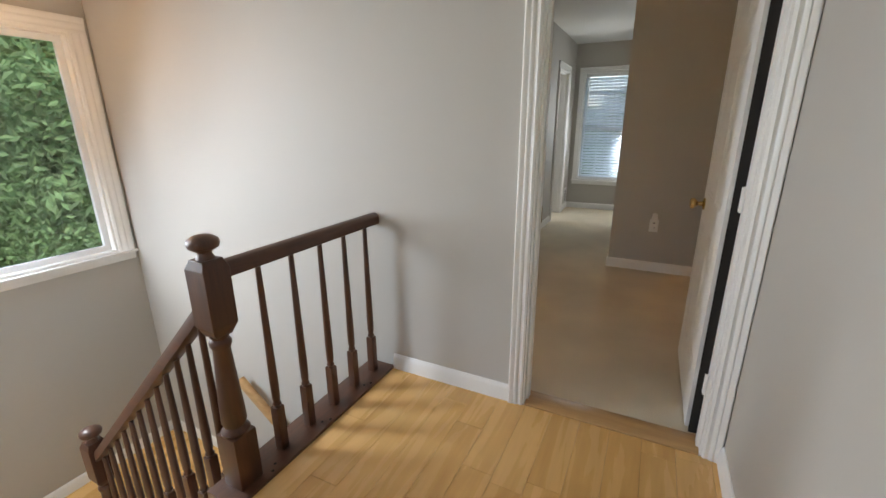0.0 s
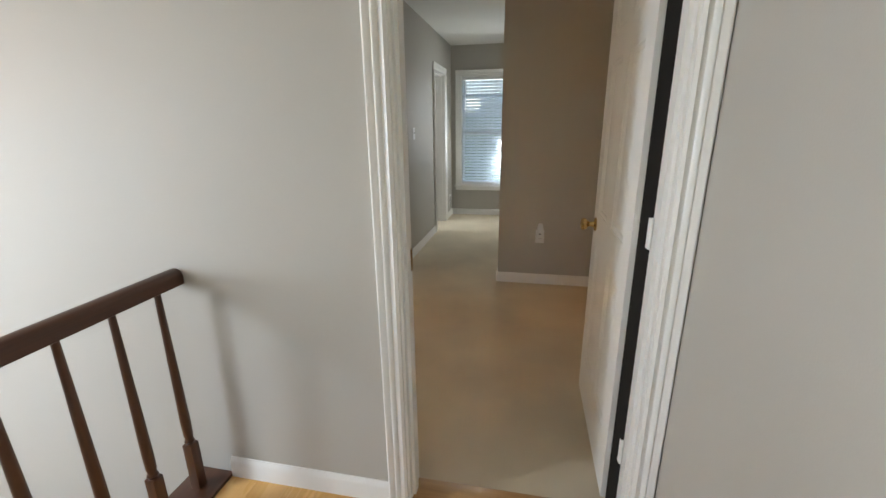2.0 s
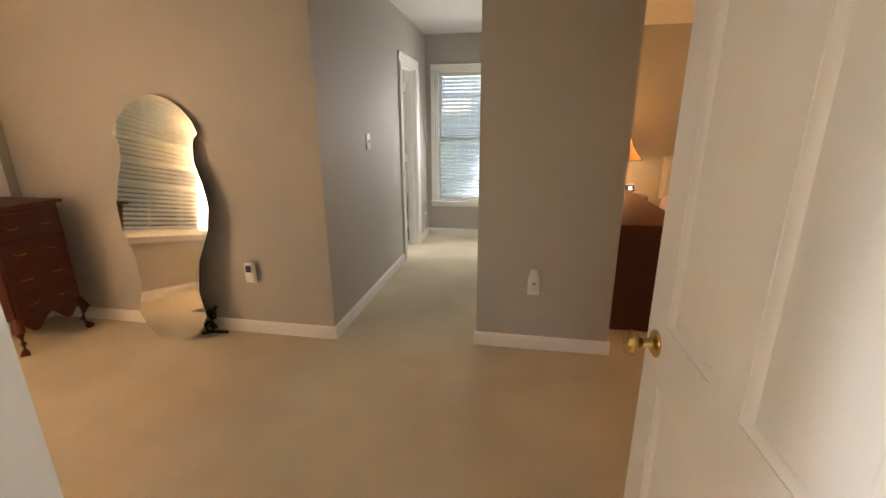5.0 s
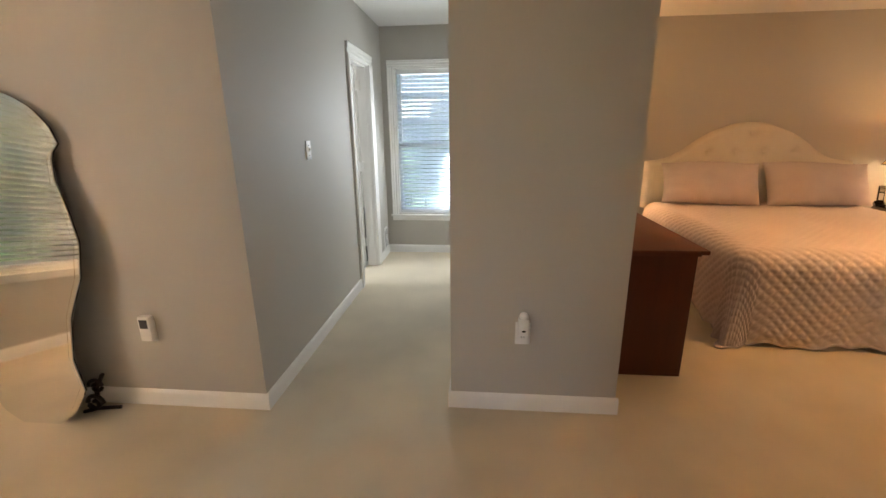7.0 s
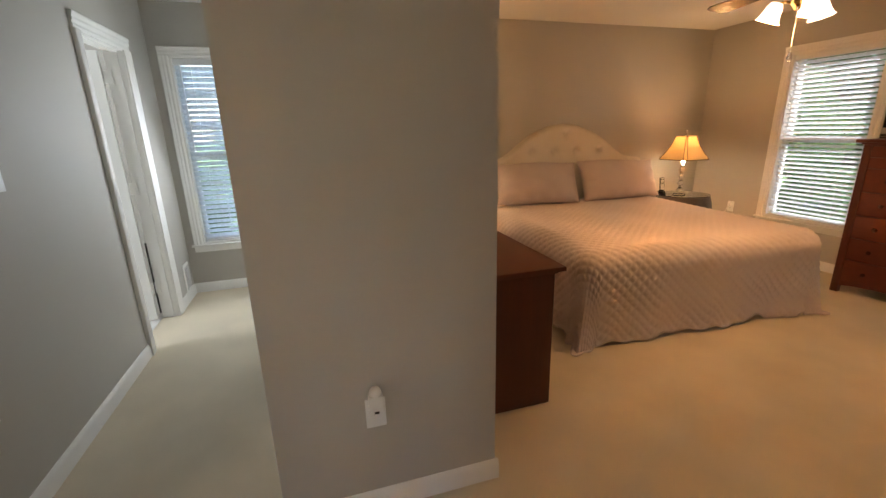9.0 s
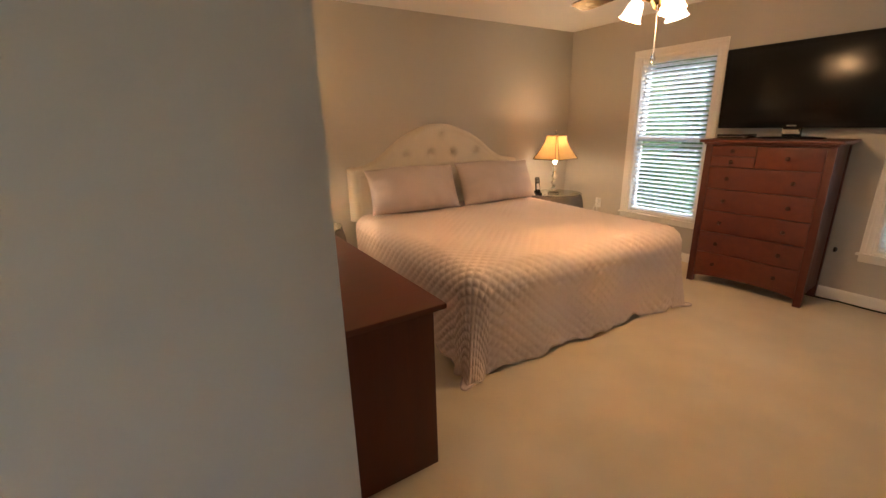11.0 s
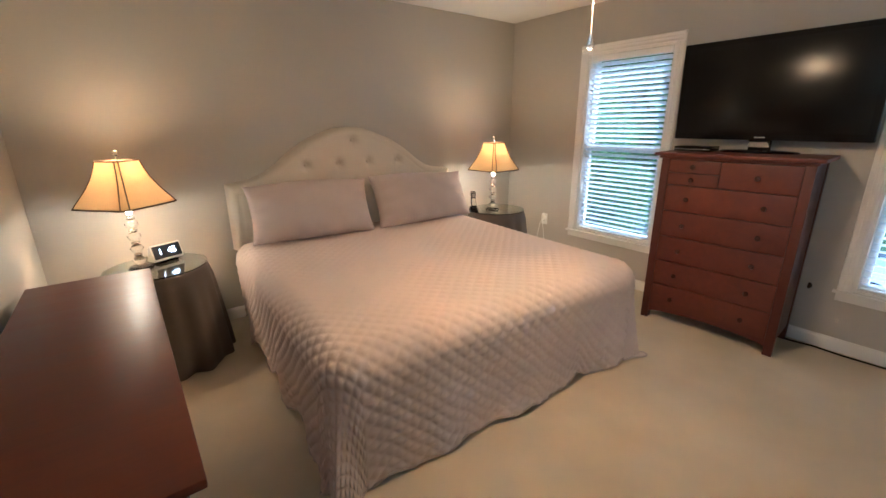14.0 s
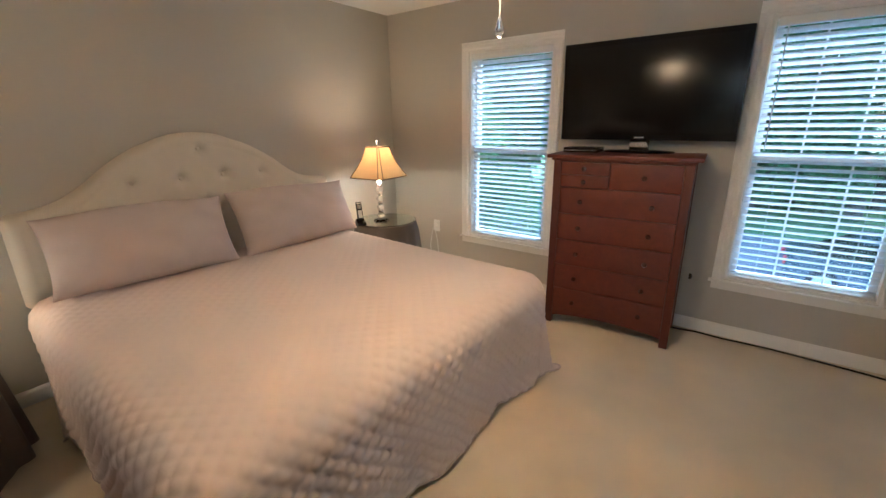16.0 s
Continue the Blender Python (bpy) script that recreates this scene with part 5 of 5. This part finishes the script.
def switch(place, turn, label, gang=1):
    s = thing("light_switch", place, label, "light switch", "light switches", turn)
    w = 0.036 if gang == 1 else 0.058
    part("plate", B(-w, w, -0.006, 0, -0.058, 0.058, bevel=0.003), M_VINYL, s)
    part("toggle", prism([(-0.0062, -0.010), (-0.018, 0.004), (-0.018, 0.010), (-0.0062, 0.012)], -0.005, 0.005, "x"), M_VINYL, s)
    for z in (-0.03, 0.03):
        part("screw", lathe([(0.003, 0), (0.003, 0.001)], 8, m=pose(0, -0.006, z, 90, 0, 0)), M_STEEL, s)
    return s


outlet((0.347, 4.03, 0.425), 0, "white duplex outlet with a plug-in on the pillar wall")
freshener((0.347, 4.03, 0.44), 0)
outlet((-1.50, 3.937, 0.425), 0, "white duplex outlet beside the standing mirror")
rc = thing("plug_in_sensor", (-1.487, 3.937, 0.445), "white plug-in device with a grey window", "sensor")
part("body", B(-0.030, 0.030, -0.045, -0.009, -0.06, 0.07, bevel=0.008), M_VINYL, rc)
part("window", B(-0.020, 0.020, -0.0465, -0.0445, 0.01, 0.055, bevel=0.0005), M_ROOF, rc, "grey sensor window")
outlet((4.78, 6.32, 0.46), -90, "white duplex outlet with cords near the window")
cord = thing("charger", (4.78, 6.32, 0.46), "white plug with hanging cords in the outlet", "charger", turn=-90)
part("plug", B(-0.016, 0.016, -0.038, -0.0085, 0.005, 0.042, bevel=0.004), M_VINYL, cord)
part("cord", tube([(0, -0.03, 0.005), (0.004, -0.035, -0.05), (0.03, -0.04, -0.14), (0.05, -0.05, -0.26), (0.06, -0.06, -0.40)], 0.003, 6), M_VINYL, cord)
part("cord", tube([(-0.01, -0.03, 0.005), (-0.03, -0.04, -0.06), (-0.05, -0.05, -0.2), (-0.03, -0.06, -0.42)], 0.003, 6), M_VINYL, cord)
switch((-0.935, 4.755, 1.26), 90, "white toggle light switch on the corridor wall")
switch((0.812, 4.13, 1.27), 90, "white toggle light switch on the pillar side")
vent = thing("wall_vent", (-0.935, 6.70, 0.20), "white metal wall vent grille low on the wall", "vent", turn=90)
part("frame", B(-0.075, 0.075, -0.008, 0, -0.13, 0.13, bevel=0.003), M_TRIM, vent)
part("recess", B(-0.05, 0.05, -0.0092, -0.0075, -0.10, 0.10), M_BLACK, vent)
for k in range(9):
    z = -0.09 + k * 0.0225
    part("slat", prism([(-0.014, z - 0.004), (-0.0095, z + 0.004), (-0.0085, z + 0.003), (-0.012, z - 0.005)], -0.05, 0.05, "x"), M_TRIM, vent)
# black cable along the east wall
cable = tagged(part("power_cable", tube([(4.70, 4.30, 0.007), (4.71, 4.10, 0.007), (4.73, 4.0, 0.007), (4.72, 3.85, 0.007), (4.735, 3.6, 0.007), (4.72, 3.35, 0.008), (4.70, 3.1, 0.007), (4.66, 2.85, 0.008), (4.70, 2.65, 0.06), (4.755, 2.55, 0.25)], 0.006, 8), M_BLACK), "black power cable lying along the baseboard", "cable")
hook = tagged(part("cable_clip", lathe([(0.02, 0), (0.02, 0.012), (0.008, 0.02)], 12, m=pose(4.69, 4.092, 0.42, 90, 0, 0)), M_BRONZE), "dark round cable clip on the side of the chest", "clip")
floor_vent = thing("floor_register", (-2.35, 2.95, 0.0), "brown metal floor register set in the carpet", "vent")
part("frame", B(-0.15, 0.15, -0.06, 0.06, 0.001, 0.006), M_BRONZE, floor_vent)
for k in range(10):
    part("slat", B(-0.13 + k * 0.0285, -0.118 + k * 0.0285, -0.045, 0.045, 0.0065, 0.009), M_BRONZE, floor_vent)

# ---- outside ----
GZ = -3.0
gr = bmesh.new()
box(gr, -400, 400, -400, 400, GZ - 0.5, GZ)
tagged(part("ground", gr, M_GRASS), "wide green lawn around the house", "lawn", kind="structure")
tagged(part("road", B(15.0, 21.5, -120, 120, GZ - 0.2, GZ + 0.03), M_ASPHALT), "grey asphalt street beyond the lawn", "street", kind="structure")
tagged(part("pavement", B(13.2, 14.6, -120, 120, GZ - 0.2, GZ + 0.06), M_TILE), "pale concrete pavement along the street", "pavement", kind="structure")


def leaf_cloud(name, blobs, count, size, material, seed):
    """Many small bent leaves scattered through blobs (x, y, z, radius)."""
    rng = np.random.RandomState(seed)
    vol = np.array([b[3] ** 2 for b in blobs])
    pick = rng.choice(len(blobs), count, p=vol / vol.sum())
    bl = np.array(blobs)[pick]
    d = rng.normal(size=(count, 3))
    d /= np.linalg.norm(d, axis=1)[:, None]
    rad = bl[:, 3] * (0.55 + 0.5 * rng.rand(count) ** 0.6)
    cen = bl[:, :3] + d * rad[:, None] * np.array([1, 1, 0.8])
    ax = rng.normal(size=(count, 3))
    ax /= np.linalg.norm(ax, axis=1)[:, None]
    bx = np.cross(ax, rng.normal(size=(count, 3)))
    bx /= np.linalg.norm(bx, axis=1)[:, None]
    s = size * (0.6 + 0.8 * rng.rand(count))[:, None]
    nrm = np.cross(ax, bx)
    p0, p1 = cen - ax * s, cen + ax * s
    p2, p3 = cen + bx * s * 0.45 + nrm * s * 0.15, cen - bx * s * 0.45 + nrm * s * 0.15
    co = np.stack([p0, p2, p1, p3], 1).reshape(-1, 3)
    idx = np.arange(count * 4).reshape(-1, 4)
    f = np.concatenate([idx[:, [0, 1, 2]], idx[:, [0, 2, 3]]])
    me = bpy.data.meshes.new(name)
    me.from_pydata(co.tolist(), [], f.tolist())
    me.materials.append(material)
    return me


def tree_kind(height, spread, seed, leaves, size, material, low=0.25):
    rng = random.Random(seed)
    trunk = bmesh.new()
    pts = [(0.0, 0.0, 0.0)]
    for k in range(1, 6):
        pts.append((rng.uniform(-0.15, 0.15) * k * 0.4, rng.uniform(-0.15, 0.15) * k * 0.4, height * 0.8 * k / 5))
    tube(pts, [0.20, 0.16, 0.13, 0.10, 0.07, 0.03], 9, trunk)
    blobs = []
    for k in range(11):
        a = rng.uniform(0, 6.28)
        z = height * (low + (1 - low) * rng.random() ** 0.8)
        rr = spread * (0.35 + 0.65 * math.sin(math.pi * min(0.98, (z / height) ** 0.8)))
        tip = (rr * math.cos(a), rr * math.sin(a), z)
        zs = z * 0.75
        q = Vector(pts[min(5, int(zs / (height * 0.8) * 5))])
        tube([q, q.lerp(Vector(tip), 0.5) + Vector((0, 0, 0.15)), tip], [0.06, 0.04, 0.012], 6, trunk)
        blobs.append((*tip, spread * rng.uniform(0.32, 0.62)))
    blobs.append((0, 0, height * 0.93, spread * 0.45))
    return trunk, leaf_cloud("crown", blobs, leaves, size, material, seed)


KINDS = []
for seed, (h, s, lv, sz, mt, lo) in enumerate(((8.5, 2.6, 24000, 0.088, M_LEAF, 0.12), (10.0, 2.9, 24000, 0.095, M_LEAF_D, 0.18), (6.0, 2.2, 23000, 0.075, M_LEAF, 0.05), (3.2, 1.7, 17000, 0.052, M_LEAF_D, 0.05))):
    trunk, crown = tree_kind(h, s, seed + 3, lv, sz, mt, lo)
    tme = mesh_of("trunk", trunk, M_BARK)
    KINDS.append((tme, crown))


def tree(kind, x, y, turn=0, scale=1.0, group="trees outside", label="leafy green deciduous tree", name="tree"):
    t = thing(name, (x, y, GZ), label, "tree" if kind < 3 else "shrub", group, turn)
    t.scale = (scale, scale, scale)
    piece("trunk", KINDS[kind][0], t)
    piece("crown", KINDS[kind][1], t)


# woods behind the house, seen from the stair and in the mirror
rng = random.Random(11)
for k in range(27):
    row = k // 9
    tree((2, 0, 1)[(k + row) % 3], -10.6 - row * 2.6 - rng.random(), -6.5 + (k % 9) * 1.9 + rng.random() + row * 0.7, rng.random() * 360, 0.85 + 0.4 * rng.random(), "woods behind the house", "dense leafy tree at the edge of the woods")
for k in range(16):
    tree(3, -8.2 - rng.random() * 1.6, -5.0 + k * 0.95, rng.random() * 360, 0.8 + 0.35 * rng.random(), "undergrowth behind the house", "low bushy green shrub under the trees", "shrub")
# trees across the street
for k in range(23):
    tree(k % 3, 25 + rng.random() * 3 + (k % 2) * 4, -12 + k * 1.9 + rng.random() * 1.5, rng.random() * 360, 1.3 + 0.6 * rng.random(), "trees across the street", "tall green street-side tree")
tree(2, 11.8, 10.8, 40, 0.9, "front garden trees", "young leafy tree on the front lawn")
tree(0, 12.5, 14.5, 100, 1.0, "front garden trees", "young leafy tree on the front lawn")
# beyond the corridor window
for k in range(9):
    tree(k % 3, -9 + k * 2.1, 21.0 + rng.random() * 3, rng.random() * 360, 0.55, "trees beside the house", "leafy tree beside the neighbouring house")


def house(x, y, w, d, h, label):
    hs = thing("house", (x, y, GZ), label, "house", "neighbouring houses")
    part("wall", B(-w / 2, w / 2, -d / 2, d / 2, 0, h), M_BRICK, hs)
    part("roof", prism([(-d / 2 - 0.4, h), (d / 2 + 0.4, h), (0, h + d * 0.32)], -w / 2 - 0.3, w / 2 + 0.3, "x"), M_ROOF, hs)
    for sx in (-0.3, 0.0, 0.3):
        for z in (0.9, 3.6):
            for side in (-1, 1):
                wy = side * (d / 2 + 0.02)
                wn = part("window", B(sx * w - 0.55, sx * w + 0.55, min(wy, wy + side * 0.03), max(wy, wy + side * 0.03), z, z + 1.5), M_TRIM, hs)
                py = side * (d / 2 + 0.055)
                part("pane", B(sx * w - 0.47, sx * w + 0.47, py - 0.003, py + 0.003, z + 0.08, z + 1.42), M_SCREEN, wn)
    return hs


house(-1.0, 62.0, 11, 8, 5.6, "two-storey red brick house with a dark roof")
house(42.0, 5.0, 9, 12, 5.6, "two-storey brick house across the street")


def car(x, y, turn, colour, label):
    """A parked car: shaped body, glazed cabin, four wheels."""
    c = thing("car", (x, y, GZ + 0.03), label, "car", "parked cars", turn)
    body = [(-2.2, 0.30), (-2.25, 0.62), (-2.1, 0.80), (-1.2, 0.92), (1.5, 0.96), (2.15, 0.90), (2.22, 0.55), (2.15, 0.28)]
    part("body", prism(body, -0.86, 0.86, "y", bevel=0.05), colour, c)
    cab = [(-1.25, 0.90), (-0.55, 1.38), (0.75, 1.42), (1.65, 0.94)]
    part("cabin", prism(cab, -0.74, 0.74, "y", bevel=0.04), M_SCREEN, c, "dark glazed cabin")
    part("roof", prism([(-0.62, 1.36), (-0.5, 1.44), (0.7, 1.47), (0.85, 1.38)], -0.72, 0.72, "y", bevel=0.02), colour, c)
    for wx in (-1.4, 1.4):
        for s in (-1, 1):
            wh = part("wheel", lathe([(0.24, -0.09), (0.31, -0.10), (0.33, -0.06), (0.33, 0.06), (0.31, 0.10), (0.24, 0.09)], 20, m=pose(wx, s * 0.80, 0.33, 90, 0, 0)), M_BLACK, c)
            part("rim", lathe([(0.20, -0.095), (0.21, 0.0), (0.20, 0.095)], 16, m=pose(wx, s * 0.80, 0.33, 90, 0, 0)), M_STEEL, wh)
    for s in (-1, 1):
        part("headlight", B(-2.27, -2.2, s * 0.62 - 0.14, s * 0.62 + 0.14, 0.60, 0.72, bevel=0.01), M_STEEL, c)
        part("tail_light", B(2.17, 2.235, s * 0.62 - 0.14, s * 0.62 + 0.14, 0.66, 0.82, bevel=0.01), M_RED, c, "red tail light")
    return c


M_RED = paint("tail_red", (0.5, 0.02, 0.02), 0.3, 0.05)
M_CARW = paint("car_white", (0.72, 0.73, 0.75), 0.25, 0.03, 3, 0, 50, coat=0.6)
M_CARD = paint("car_dark", (0.05, 0.06, 0.08), 0.25, 0.05, 3, 0, 50, coat=0.6)
M_CARG = paint("car_grey", (0.28, 0.30, 0.33), 0.25, 0.05, 3, 0, 50, coat=0.6)
car(14.9 + 1.2, 6.1, 88, M_CARW, "white saloon car parked at the kerb")
car(14.9 + 1.2, 0.6, 90, M_CARD, "dark blue car parked at the kerb")
car(17.0, 13.5, 92, M_CARG, "grey car with red tail lights parked in the street")
